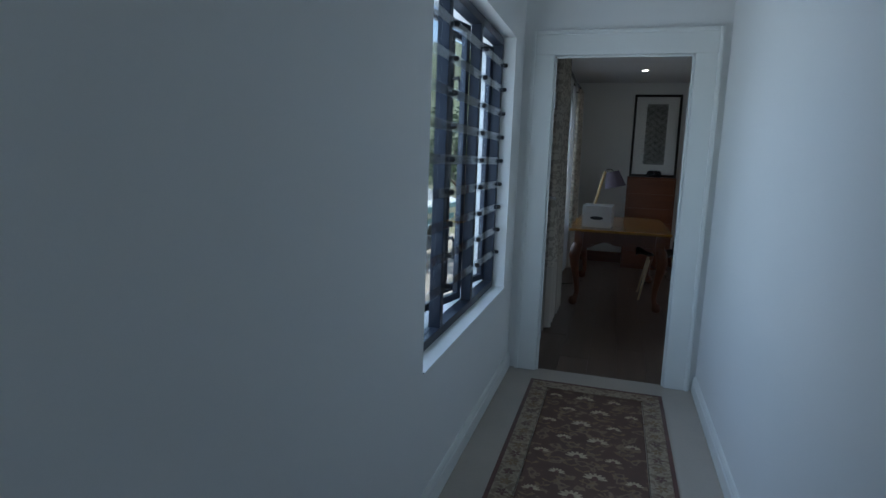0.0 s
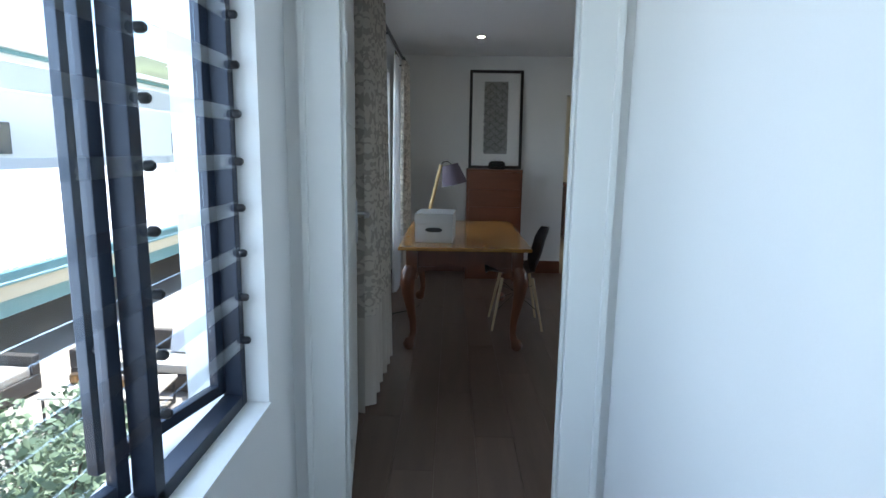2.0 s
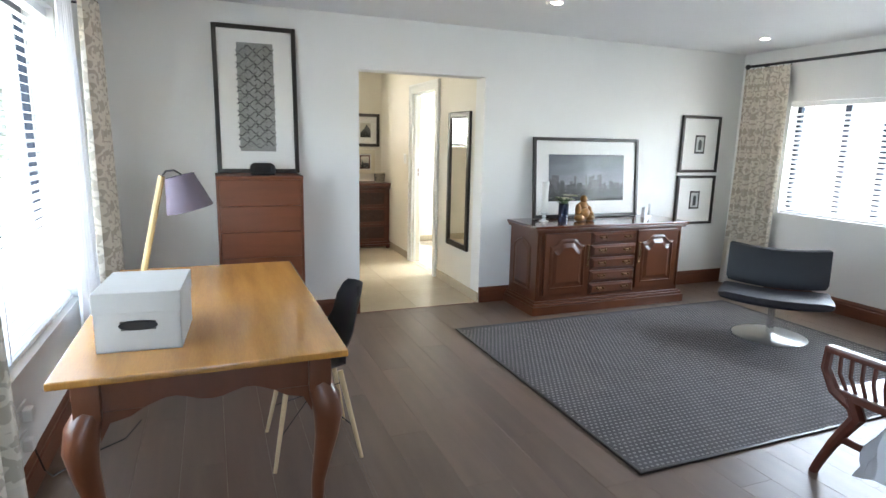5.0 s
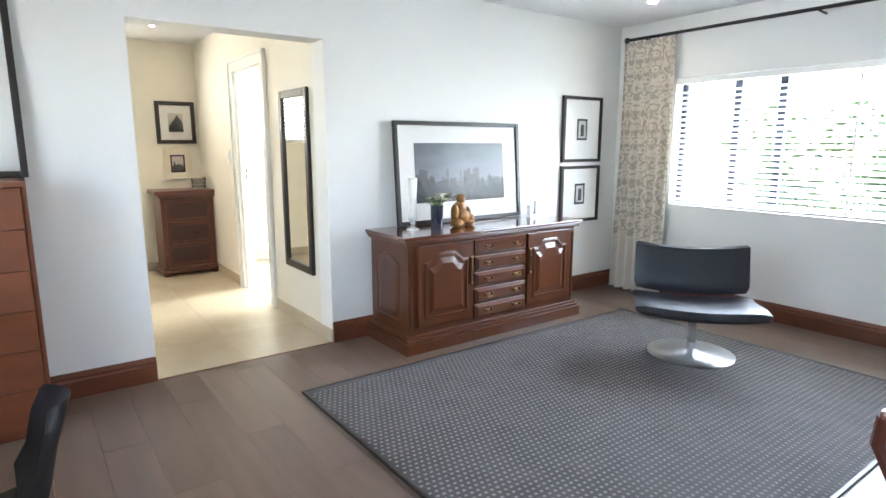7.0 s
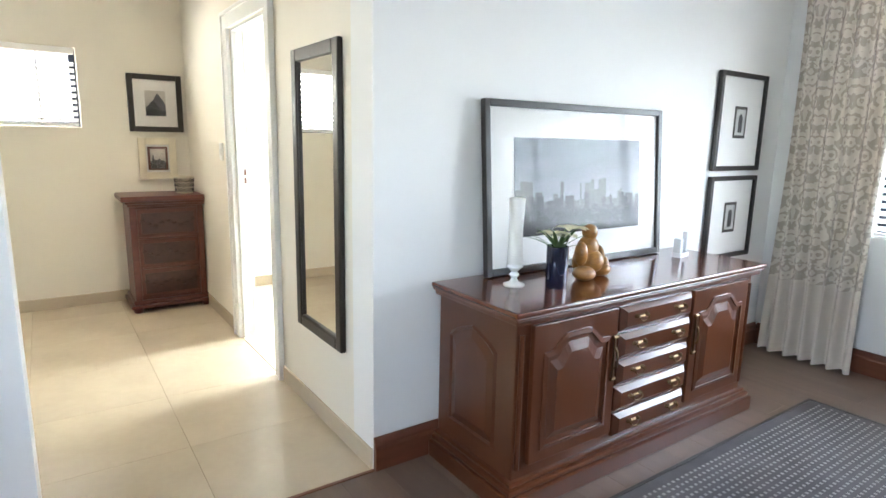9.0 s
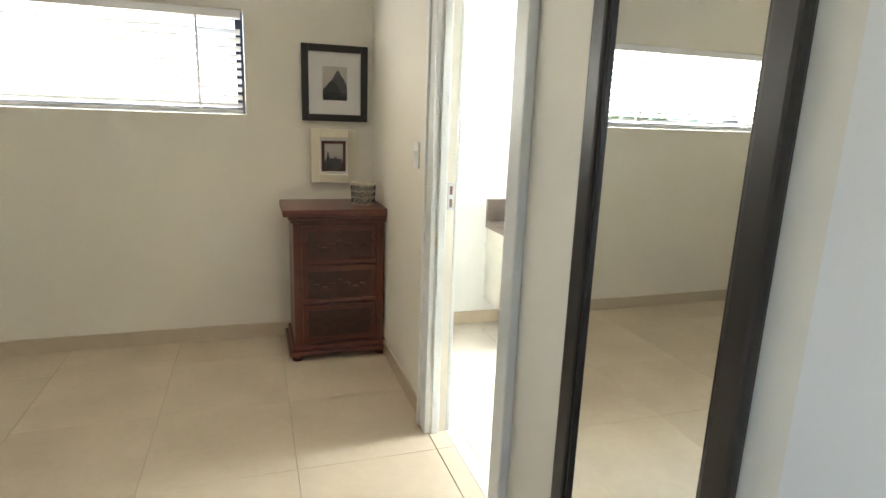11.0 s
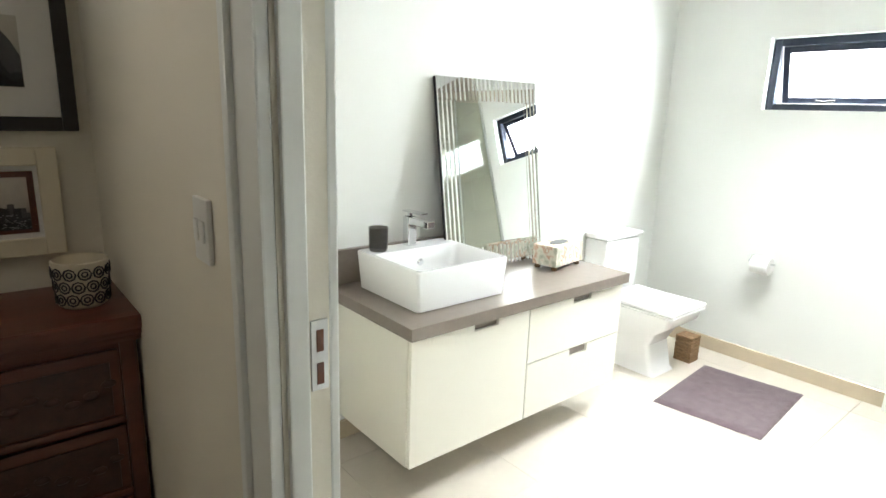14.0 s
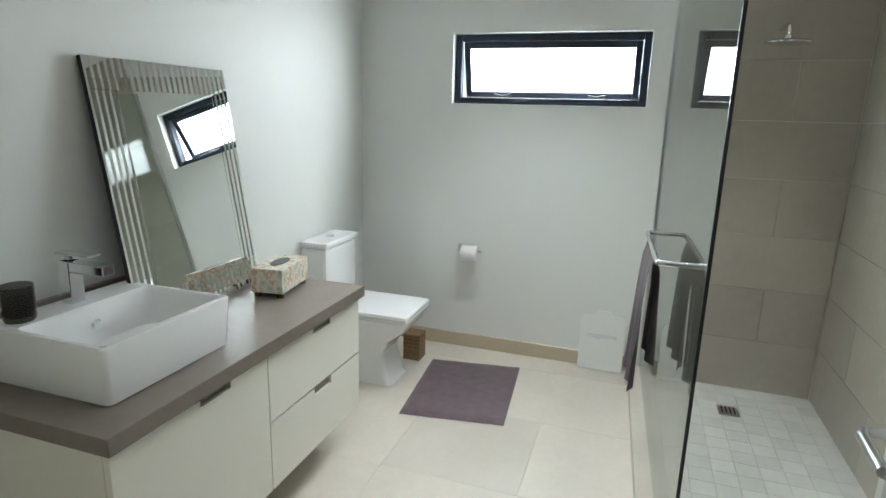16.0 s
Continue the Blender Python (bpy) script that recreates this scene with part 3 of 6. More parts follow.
grey_card = surface("grey_print_card", (0.3, 0.3, 0.28), 0.8, var=0.2, scale=12)
art = framed("framed_lattice_print", 0.6, 1.09, 0.032, 0.03, pose(0.755, 8.085, 1.216, -4, 0, 0), BLACKWOOD, "tall black-framed lattice print leaning on the wall", 0.26, 0.8, grey_card, dz=0.02)
bm = bmesh.new()
for col in range(4):
    for i in range(17):
        cx, cz = -0.1 + 0.066 * col, 0.205 + i * 0.044 + 0.02 * (col % 2)
        tube(bm, [(cx + 0.04 * (k / 6 - 0.5) * 2, -0.0175, cz + 0.016 * math.sin(k / 6 * 2 * math.pi) * (1 if (i + col) % 2 else -1)) for k in range(7)], 0.0052, 5, 0.35)
part("lattice_lines", bm, surface("dark_ink", (0.06, 0.06, 0.058), 0.8), art, "dark interlaced lines")

clock = thing("bedside_clock", "small glossy black clock radio on the drawer chest", "clock", pose(0.76, 7.86, 1.216))
bm = bmesh.new()
prism(bm, [(-0.08, 0.0), (0.08, 0.0), (0.092, 0.03), (0.085, 0.07), (0.06, 0.088), (-0.06, 0.088), (-0.085, 0.07), (-0.092, 0.03)], "y", -0.04, 0.04)
part("body", bm, surface("gloss_black", (0.012, 0.012, 0.014), 0.12, bump=0), clock, smooth=True)
boxes("button", STEEL, clock, (-0.035, 0.035, -0.02, 0.02, 0.088, 0.1))
boxes("display", PICTURE_GLASS, clock, (-0.06, 0.06, -0.044, -0.0405, 0.025, 0.065), bevel=0)

# ---------------------------------------------------------------- sideboard


def panel_door(name, parent, cx, w, z0, z1, y, handle_side):
    door = boxes(name, CHERRY, parent, (cx - w / 2, cx + w / 2, y - 0.022, y, z0, z1), bevel=0.004)
    h = z1 - z0

    def arch(inset, drop):
        hw, top = w / 2 - inset, z1 - inset - drop
        pts = [(cx - hw, z0 + inset), (cx + hw, z0 + inset), (cx + hw, top - 0.06)]
        pts += [(cx + hw * (1 - t), top - 0.06 + 0.06 * (0.5 - 0.5 * math.cos(math.pi * min(1, max(0, (t - 0.18) / 0.5))))) for t in (0.1, 0.25, 0.38, 0.5, 0.62, 0.75, 1.0, 1.25, 1.38, 1.5, 1.62, 1.75, 1.9) if t <= 1]
        pts += [(cx - (u - cx), v) for u, v in reversed(pts[3:-1])] + [(cx - hw, top - 0.06)]
        return pts

    # raised moulding round a sunken field, then the raised field
    outer, inner = arch(0.05, 0.0), arch(0.066, 0.002)
    bm = bmesh.new()
    loops = [[bm.verts.new((u, yy, v)) for u, v in lst] for lst, yy in ((outer, y - 0.022), (outer, y - 0.028), (inner, y - 0.032), (inner, y - 0.024))]
    n = len(outer)
    for a, b in zip(loops, loops[1:]):
        for i in range(n):
            bm.faces.new((a[i], a[(i + 1) % n], b[(i + 1) % n], b[i]))
    part("moulding", bm, CHERRY, door)
    bm = bmesh.new()
    o2, i2 = arch(0.085, 0.004), arch(0.115, 0.012)
    loops = [[bm.verts.new((u, yy, v)) for u, v in lst] for lst, yy in ((o2, y - 0.022), (i2, y - 0.034))]
    for i in range(n):
        bm.faces.new((loops[0][i], loops[0][(i + 1) % n], loops[1][(i + 1) % n], loops[1][i]))
    bm.faces.new(loops[1])
    part("raised_panel", bm, CHERRY, door)
    if handle_side:
        hx = cx + handle_side * (w / 2 - 0.02)
        bm = bmesh.new()
        zc = z0 + h * 0.62
        tube(bm, [(hx, y - 0.026, zc - 0.09), (hx, y - 0.026, zc + 0.09)], [0.012, 0.012], 8, 0.4)
        tube(bm, [(hx, y - 0.026, zc + 0.05), (hx, y - 0.045, zc + 0.03), (hx, y - 0.048, zc), (hx, y - 0.045, zc - 0.03), (hx, y - 0.026, zc - 0.05)], 0.005, 8)
        for q in (-0.09, 0.09):
            tube(bm, [(hx - 0.012, y - 0.027, zc + q), (hx + 0.012, y - 0.027, zc + q)], 0.009, 8)
        part("handle", bm, BRASS, door, "ornate aged brass pull", True)
    return door


def sideboard():
    s = thing("sideboard", "polished cherry wood sideboard with arched panel doors and five drawers", "sideboard", pose(0, 0, 0))
    x0, x1, y0, y1, top = 3.0, 4.59, 7.64, 8.13, 0.79
    bm = bmesh.new()
    for i, (o, a, b) in enumerate(((0.028, top - 0.055, top - 0.035), (0.04, top - 0.035, top - 0.022))):
        box(bm, x0 - o, x1 + o, y0 - o, y1, a, b, 0.006)
    part("cornice", bm, CHERRY, s, "stepped cornice moulding")
    part("top", box(bmesh.new(), x0 - 0.048, x1 + 0.048, y0 - 0.048, y1, top - 0.022, top, 0.008), CHERRY_TOP, s, "glossy dark cherry top")
    boxes("carcass", CHERRY, s, (x0, x1, y0, y1, 0.1, top - 0.055), bevel=0.006)
    bm = bmesh.new()
    box(bm, x0 - 0.05, x1 + 0.05, y0 - 0.05, y1, 0.0, 0.075, 0.006)
    box(bm, x0 - 0.038, x1 + 0.038, y0 - 0.038, y1, 0.075, 0.1, 0.01)
    box(bm, x0 - 0.022, x1 + 0.022, y0 - 0.022, y1, 0.1, 0.118, 0.007)
    part("plinth", bm, CHERRY, s, "moulded plinth")
    dw = 0.465
    panel_door("door", s, x0 + 0.065 + dw / 2, dw, 0.17, top - 0.07, y0, 1)
    panel_door("door", s, x1 - 0.065 - dw / 2, dw, 0.17, top - 0.07, y0, -1)
    cx, hw = (x0 + x1) / 2, (x1 - x0) / 2 - 0.065 - dw - 0.02
    for i in range(5):
        z = 0.145 + i * 0.117
        bm = bmesh.new()
        outer = [(cx - hw, z), (cx + hw, z), (cx + hw, z + 0.103), (cx - hw, z + 0.103)]
        inner = [(cx - hw + 0.022, z + 0.02), (cx + hw - 0.022, z + 0.02), (cx + hw - 0.022, z + 0.083), (cx - hw + 0.022, z + 0.083)]
        ls = [[bm.verts.new((u, yy, v)) for u, v in lst] for lst, yy in ((outer, y0), (outer, y0 - 0.014), (inner, y0 - 0.034))]
        for a, b in zip(ls, ls[1:]):
            for k in range(4):
                bm.faces.new((a[k], a[(k + 1) % 4], b[(k + 1) % 4], b[k]))
        bm.faces.new(ls[2])
        dr = part("drawer", bm, CHERRY, s)
        for sx in (-1, 1):
            hx, hz, hy = cx + sx * hw * 0.55, z + 0.052, y0 - 0.034
            bm = bmesh.new()
            for q in (-0.032, 0.032):
                tube(bm, [(hx + q, hy, hz + 0.008), (hx + q, hy - 0.016, hz + 0.008)], [0.011, 0.006], 8)
            tube(bm, [(hx + 0.032 * math.sin(a), hy - 0.018, hz + 0.006 - 0.02 * math.cos(a)) for a in (-1.57, -1.1, -0.6, 0, 0.6, 1.1, 1.57)], 0.0035, 6)
            tube(bm, [(hx - 0.016, hy - 0.004, hz + 0.008), (hx + 0.016, hy - 0.004, hz + 0.008)], 0.008, 6, 0.4)
            part("handle", bm, BRASS, dr, "aged brass bail handle", True)
    # sunken arched panel on each side
    for sx, xf in ((-1, x0), (1, x1)):
        yc, hw2 = (y0 + y1) / 2 + 0.01, 0.15
        def outline(i):
            pts = [(yc - hw2 + i, 0.2 + i), (yc + hw2 - i, 0.2 + i), (yc + hw2 - i, top - 0.2 - i)]
            pts += [(yc + (hw2 - i) * c, top - 0.2 - i + 0.07 * (1 - abs(c)) ** 0.7) for c in (0.75, 0.5, 0.25, 0, -0.25, -0.5, -0.75)]
            return pts + [(yc - hw2 + i, top - 0.2 - i)]
        bm = bmesh.new()
        ls = [[bm.verts.new((xf + sx * xx, u, v)) for u, v in outline(i)] for i, xx in ((0, 0.0), (0.008, 0.01), (0.016, 0.002), (0.05, 0.009))]
        for a, b in zip(ls, ls[1:]):
            for k in range(len(a)):
                bm.faces.new((a[k], a[(k + 1) % len(a)], b[(k + 1) % len(a)], b[k]))
        bm.faces.new(ls[-1])
        part("side_panel", bm, CHERRY, s, "arched raised side panel")
    for xx in (x0 + 0.022, x1 - 0.022):
        part("corner_column", tube(bmesh.new(), [(xx, y0 - 0.003, 0.16), (xx, y0 - 0.003, top - 0.1)], 0.011, 8), CHERRY, s)


sideboard()

city = picture_print("dusk_sky_print", [(0.0, (0.3, 0.31, 0.33)), (0.5, (0.2, 0.21, 0.235)), (1.0, (0.1, 0.108, 0.13))], 7, stretch=(0.5, 1, 2.5), fade=(0.3, 0.75))
city_picture = framed("framed_city_photograph", 1.2, 0.755, 0.03, 0.03, pose(3.785, 8.075, 0.793, -4.5, 0, 0), BLACKWOOD, "wide black-framed city photograph leaning on the wall", 0.86, 0.44, city)
TONES = [surface("print_tone", (v, v, v * 1.06), 0.6, var=0.2, scale=60, bump=0) for v in (0.022, 0.045, 0.1, 0.34)]


def skyline(parent, x0, x1, base, low, high, step, y, seed, steps=(0, 1, 2)):
    """Printed rows of building silhouettes, a hair above the print."""
    r = random.Random(seed)
    for k, tone in enumerate(steps[::-1]):
        bm = bmesh.new()
        x = x0
        while x < x1 - 0.001:
            w = min(step * r.uniform(0.5, 1.6), x1 - x)
            top = base + (low + (high - low) * r.random() ** 2) * (1 - 0.28 * k)
            box(bm, x, x + w, y - 0.0003 * (k + 1), y, base, top)
            x += w
        part("printed_skyline", bm, TONES[tone], parent)
    bm = bmesh.new()
    for _ in range(70):
        x, z = r.uniform(x0, x1 - step * 0.3), base + low * r.random() * 0.95
        box(bm, x, x + step * 0.28, y - 0.0012, y - 0.001, z, z + step * 0.14)
    tagged(part("printed_lights", bm, TONES[3], parent), "pale printed specks", kind="stuff")


skyline(city_picture, -0.43, 0.43, 0.1575, 0.15, 0.26, 0.028, -0.017, 5)
archp = picture_print("small_arch_print", [(0.0, (0.02, 0.02, 0.02)), (0.5, (0.5, 0.5, 0.48)), (1.0, (0.75, 0.75, 0.72))], 14)
for z0 in (1.222, 0.668):
    small = framed("framed_small_print", 0.52, 0.585 if z0 > 1 else 0.52, 0.028, 0.03, pose(5.215, 8.152, z0), BLACKWOOD, "square black-framed print with a wide white mount", 0.10, 0.155, archp, BLACKWOOD)
    small["group"] = "pair of small prints"
    c = (0.585 if z0 > 1 else 0.52) / 2
    part("printed_arch", prism(bmesh.new(), [(-0.022, c - 0.06), (0.022, c - 0.06)] + [(0.022 * math.cos(a), c + 0.02 + 0.03 * math.sin(a)) for a in (i * math.pi / 8 for i in range(9))], "y", -0.0175, -0.0169), TONES[1], small)


def candle_holder(x, y, h, r, label):
    c = thing("candle_holder", label, "candle", pose(x, y, 0.79))
    milk = surface("milky_glass", (0.8, 0.82, 0.8), 0.15, var=0.03, bump=0)
    part("foot", lathe(bmesh.new(), [(0.045, 0), (0.045, 0.006), (0.02, 0.016), (0.012, 0.03), (0.022, 0.045), (0.012, 0.058), (0.02, 0.065), (0.036, 0.08), (r * 0.95, 0.09)]), milk, c, smooth=True)
    part("candle", lathe(bmesh.new(), [(r * 0.95, 0.09), (r, 0.1), (r * 0.85, h * 0.6), (r * 1.05, h), (r * 0.9, h - 0.004)]), surface("white_wax", (0.8, 0.79, 0.74), 0.5, var=0.03), c, smooth=True)


candle_holder(3.215, 7.91, 0.36, 0.032, "tall white candle in a milky glass holder")
vase = thing("vase", "dark blue glass vase with pale yellow lilies", "vase", pose(3.345, 7.80, 0.79))
part("body", lathe(bmesh.new(), [(0.042, 0), (0.044, 0.01), (0.045, 0.17), (0.041, 0.172), (0.039, 0.03)]), surface("dark_blue_glass", (0.008, 0.012, 0.03), 0.07, bump=0, coat=0.5), vase, smooth=True)
leafm = surface("lily_leaf", (0.09, 0.16, 0.05), 0.5, var=0.3, scale=20)
petalm = surface("lily_petal", (0.8, 0.78, 0.56), 0.6, var=0.15, scale=25)
rng = random.Random(3)


def blade(bm, base, direction, length, width, droop=0.3):
    d = Vector(direction).normalized()
    side = d.cross(Vector((0, 0, 1))).normalized()
    prev = None
    for i in range(6):
        t = i / 5
        w = width * math.sin(math.pi * (0.12 + 0.86 * t))
        p = Vector(base) + d * length * t - Vector((0, 0, droop * length * t * t))
        row = (bm.verts.new(p - side * w), bm.verts.new(p + Vector((0, 0, -w * 0.3))), bm.verts.new(p + side * w))
        if prev:
            bm.faces.new((prev[0], prev[1], row[1], row[0]))
            bm.faces.new((prev[1], prev[2], row[2], row[1]))
        prev = row


for bx, by, bz in ((0.05, -0.02, 0.24), (-0.005, 0.02, 0.215), (0.06, 0.03, 0.2)):
    bm = bmesh.new()
    for k in range(6):
        a = k * math.pi / 3 + rng.random()
        blade(bm, (bx, by, bz), (math.cos(a), math.sin(a), 0.6), 0.085, 0.024, 0.5)
    part("flower", bm, petalm, vase, "pale yellow lily", True)
bm = bmesh.new()
for k in range(14):
    a = rng.uniform(0, 6.28)
    blade(bm, (0, 0, 0.15), (math.cos(a), math.sin(a), rng.uniform(0.5, 1.6)), rng.uniform(0.1, 0.2), 0.008, 0.25)
for bx, by in ((0.05, -0.02), (-0.005, 0.02), (0.06, 0.03)):
    tube(bm, [(0, 0, 0.1), (bx, by, 0.22)], 0.003, 6)
part("leaves", bm, leafm, vase, "slender green leaves")
# seated figurine, one plain carved shape
bm = bmesh.new()
for cx, cy, cz, rx, ry, rz in ((0, 0.01, 0.07, 0.075, 0.055, 0.075), (0, -0.025, 0.075, 0.05, 0.045, 0.05), (0, 0.005, 0.135, 0.055, 0.045, 0.05), (0, 0, 0.2, 0.034, 0.034, 0.036), (-0.065, -0.02, 0.03, 0.05, 0.05, 0.032), (0.07, -0.02, 0.03, 0.05, 0.05, 0.032), (-0.065, 0, 0.11, 0.026, 0.03, 0.055), (0.068, -0.005, 0.09, 0.026, 0.035, 0.05), (0.085, -0.02, 0.05, 0.03, 0.035, 0.04)):
    bmesh.ops.create_uvsphere(bm, u_segments=20, v_segments=12, radius=1, matrix=Matrix.Translation((cx, cy, cz)) @ Matrix.Diagonal((rx, ry, rz, 1)))
fig = part("figurine", bm, surface("carved_golden_wood", (0.33, 0.15, 0.035), 0.32, var=0.45, scale=22, stretch=(1, 1, 3), coat=0.2), smooth=True)
fig.matrix_world = pose(3.60, 7.86, 0.79, 0, 0, 12)
tagged(fig, "carved golden wooden seated figurine on the sideboard", "figurine")
votive = thing("tealight_block", "clear glass block with a small tealight", "candle", pose(4.40, 7.93, 0.79, 0, 0, 10))
boxes("block", PORCELAIN, votive, (-0.05, 0.05, -0.025, 0.025, 0, 0.025))
boxes("upright", surface("frosted_glass", (0.75, 0.76, 0.76), 0.2), votive, (-0.05, -0.02, -0.02, 0.02, 0.025, 0.1), (0.035, 0.05, -0.012, 0.012, 0.025, 0.13))

# ---------------------------------------------------------------- rug and lounge chair
rug = thing("area_rug", "charcoal flat-woven rug with a grey dotted weave", "rug", pose(0, 0, 0))
rx0, rx1, ry0, ry1 = 2.185, 5.02, 5.30, 7.46
boxes("ground_weave", RUG, rug, (rx0, rx1, ry0, ry1, 0.0, 0.010), bevel=0.003)
for n, dims in (("edge_binding", (rx0 - 0.012, rx0 + 0.006, ry0 - 0.012, ry1 + 0.012, 0, 0.013)), ("edge_binding", (rx1 - 0.006, rx1 + 0.012, ry0 - 0.012, ry1 + 0.012, 0, 0.013)), ("edge_binding", (rx0, rx1, ry0 - 0.012, ry0 + 0.006, 0, 0.0125)), ("edge_binding", (rx0, rx1, ry1 - 0.006, ry1 + 0.012, 0, 0.0125))):
    boxes(n, BLACKWOOD, rug, dims, bevel=0.003)
verts, faces = [], []
step = 0.031
nx, ny = int((rx1 - rx0 - 0.03) / step), int((ry1 - ry0 - 0.03) / step)
for j in range(ny):
    for i in range(nx):
        cx, cy = rx0 + 0.022 + (i + 0.5 * (j % 2)) * step, ry0 + 0.022 + j * step
        b = len(verts)
        verts += [(cx - 0.0075, cy - 0.006, 0.0102), (cx + 0.0075, cy - 0.006, 0.0102), (cx + 0.0075, cy + 0.006, 0.0102), (cx - 0.0075, cy + 0.006, 0.0102), (cx, cy, 0.0135)]
        faces += [(b, b + 1, b + 4), (b + 1, b + 2, b + 4), (b + 2, b + 3, b + 4), (b + 3, b, b + 4)]
me = bpy.data.meshes.new("weave_loops")
me.from_pydata(verts, [], faces)
me.materials.append(RUG_DOT)
loops = new("weave_loops", me)
loops.parent = rug
tagged(loops, "grey raised weave loops", kind="stuff")


def lounge_chair():
    c = thing("lounge_chair", "low black leather swivel chair on a round steel base", "chair", pose(4.50, 6.52, 0.0135, 0, 0, 38))
    part("base_disc", lathe(bmesh.new(), [(0.27, 0), (0.272, 0.006), (0.26, 0.012), (0.06, 0.02), (0.035, 0.03)], segments=48), STEEL, c, "polished round steel base", True)
    part("column", lathe(bmesh.new(), [(0.028, 0.02), (0.026, 0.29)]), CHROME, c, "chrome column", True)
    # seat: local -x faces the camera side, the back rises at +x
    def pad(rows, hw, thick, name, label):
        bm = bmesh.new()
        top, bot = [], []
        for k, (x, z) in enumerate(rows):
            a = rows[min(k + 1, len(rows) - 1)]
            b = rows[max(k - 1, 0)]
            n = Vector((-(a[1] - b[1]), 0, a[0] - b[0])).normalized()
            lip = 0.35 if k in (0, len(rows) - 1) else 1.0
            rt, rb = [], []
            for j in range(15):
                s = -1 + j / 7
                edge = (1 - abs(s) ** 6) ** 0.5 if abs(s) < 1 else 0.0
                th = thick * (0.35 + 0.65 * edge) * lip
                rise = 0.03 * s * s
                w = hw * (1 - 0.05 * (k in (0, len(rows) - 1)))
                rt.append(bm.verts.new(Vector((x, w * s, z + rise)) + n * th))
                rb.append(bm.verts.new(Vector((x, w * s, z + rise)) - n * th))
            top.append(rt)
            bot.append(rb)
        for a, b in zip(top, top[1:]):
            for j in range(14):
                bm.faces.new((a[j], a[j + 1], b[j + 1], b[j]))
        for a, b in zip(bot, bot[1:]):
            for j in range(14):
                bm.faces.new((a[j], b[j], b[j + 1], a[j + 1]))
        for j in range(14):
            bm.faces.new((top[0][j], bot[0][j], bot[0][j + 1], top[0][j + 1]))
            bm.faces.new((top[-1][j], top[-1][j + 1], bot[-1][j + 1], bot[-1][j]))
        for k in range(len(rows) - 1):
            bm.faces.new((top[k][0], top[k + 1][0], bot[k + 1][0], bot[k][0]))
            bm.faces.new((top[k][-1], bot[k][-1], bot[k + 1][-1], top[k + 1][-1]))
        return part(name, bm, LEATHER, c, label, True)
    pad([(-0.36, 0.325), (-0.33, 0.34), (-0.2, 0.345), (-0.05, 0.325), (0.1, 0.31), (0.19, 0.315), (0.215, 0.325)], 0.38, 0.032, "seat", "padded black leather seat")
    pad([(0.235, 0.345), (0.245, 0.38), (0.265, 0.46), (0.295, 0.56), (0.32, 0.645), (0.325, 0.66)], 0.37, 0.03, "backrest", "padded black leather backrest")
    boxes("bracket", STEEL, c, (-0.15, 0.26, -0.04, 0.04, 0.278, 0.296))


lounge_chair()

# ---------------------------------------------------------------- doors, windows, curtains, bed


def lever(parent, x, y, z, side, along, plate_h=0.2):
    """A lever handle on a plate, standing out towards side (in y), pointing along x."""
    bm = bmesh.new()
    box(bm, x - 0.02, x + 0.02, y, y + side * 0.006, z - plate_h * 0.7, z + plate_h * 0.3, 0.002)
    part("handle_plate", bm, STEEL, parent, "brushed steel plate")
    part("lever", tube(bmesh.new(), [(x, y, z), (x, y + side * 0.05, z), (x + along * 0.02, y + side * 0.06, z), (x + along * 0.12, y + side * 0.06, z), (x + along * 0.125, y + side * 0.045, z - 0.003)], 0.009, 10), STEEL, parent, "chrome lever", True)


def door_leaf(name, m, w, h, label, grooves):
    """Hinged at x = 0, reaching to x = w; the leaf is 4 cm thick."""
    d = thing(name, label, "door", m)
    if grooves:
        zs = [0.005] + [0.005 + h * (i + 1) / 8 for i in range(8)]
        bm = bmesh.new()
        box(bm, 0.003, w - 0.003, 0.004, 0.036, 0.006, h - 0.002)
        part("core", bm, TRIM, d)
        for a, b in zip(zs, zs[1:]):
            boxes("board", TRIM, d, (0, w, 0, 0.04, a + 0.002, b - 0.002), bevel=0.005)
    else:
        boxes("leaf", TRIM, d, (0, w, 0, 0.04, 0.005, h), bevel=0.003)
    for s, y in ((-1, 0.0), (1, 0.04)):
        lever(d, w - 0.06, y, 1.1 if grooves else 1.03, s, -1)
    for z in (0.25, 1.75):
        bm = bmesh.new()
        box(bm, -0.004, 0.03, -0.003, 0.043, z - 0.05, z + 0.05)
        tube(bm, [(-0.004, -0.004, z - 0.05), (-0.004, -0.004, z + 0.05)], 0.007, 8)
        part("hinge", bm, STEEL, d, "steel hinge")
    return d


door_leaf("door_bedroom", pose(-0.104, 3.51, 0, 0, 0, 97), 0.78, 2.0, "white horizontally boarded door standing open", True)
door_leaf("door_bathroom", pose(2.84, 9.315, 0, 0, 0, -3), 0.80, 2.01, "white bathroom door standing open", False)
# Shade in the hinge gap, made as a thin black strip.
structure("door_seal_bedroom", BLACK, (-0.1065, -0.099, 3.493, 3.505, 0, 2.0), label="black strip standing in for the shaded gap on the door's hinge side", category="seal")
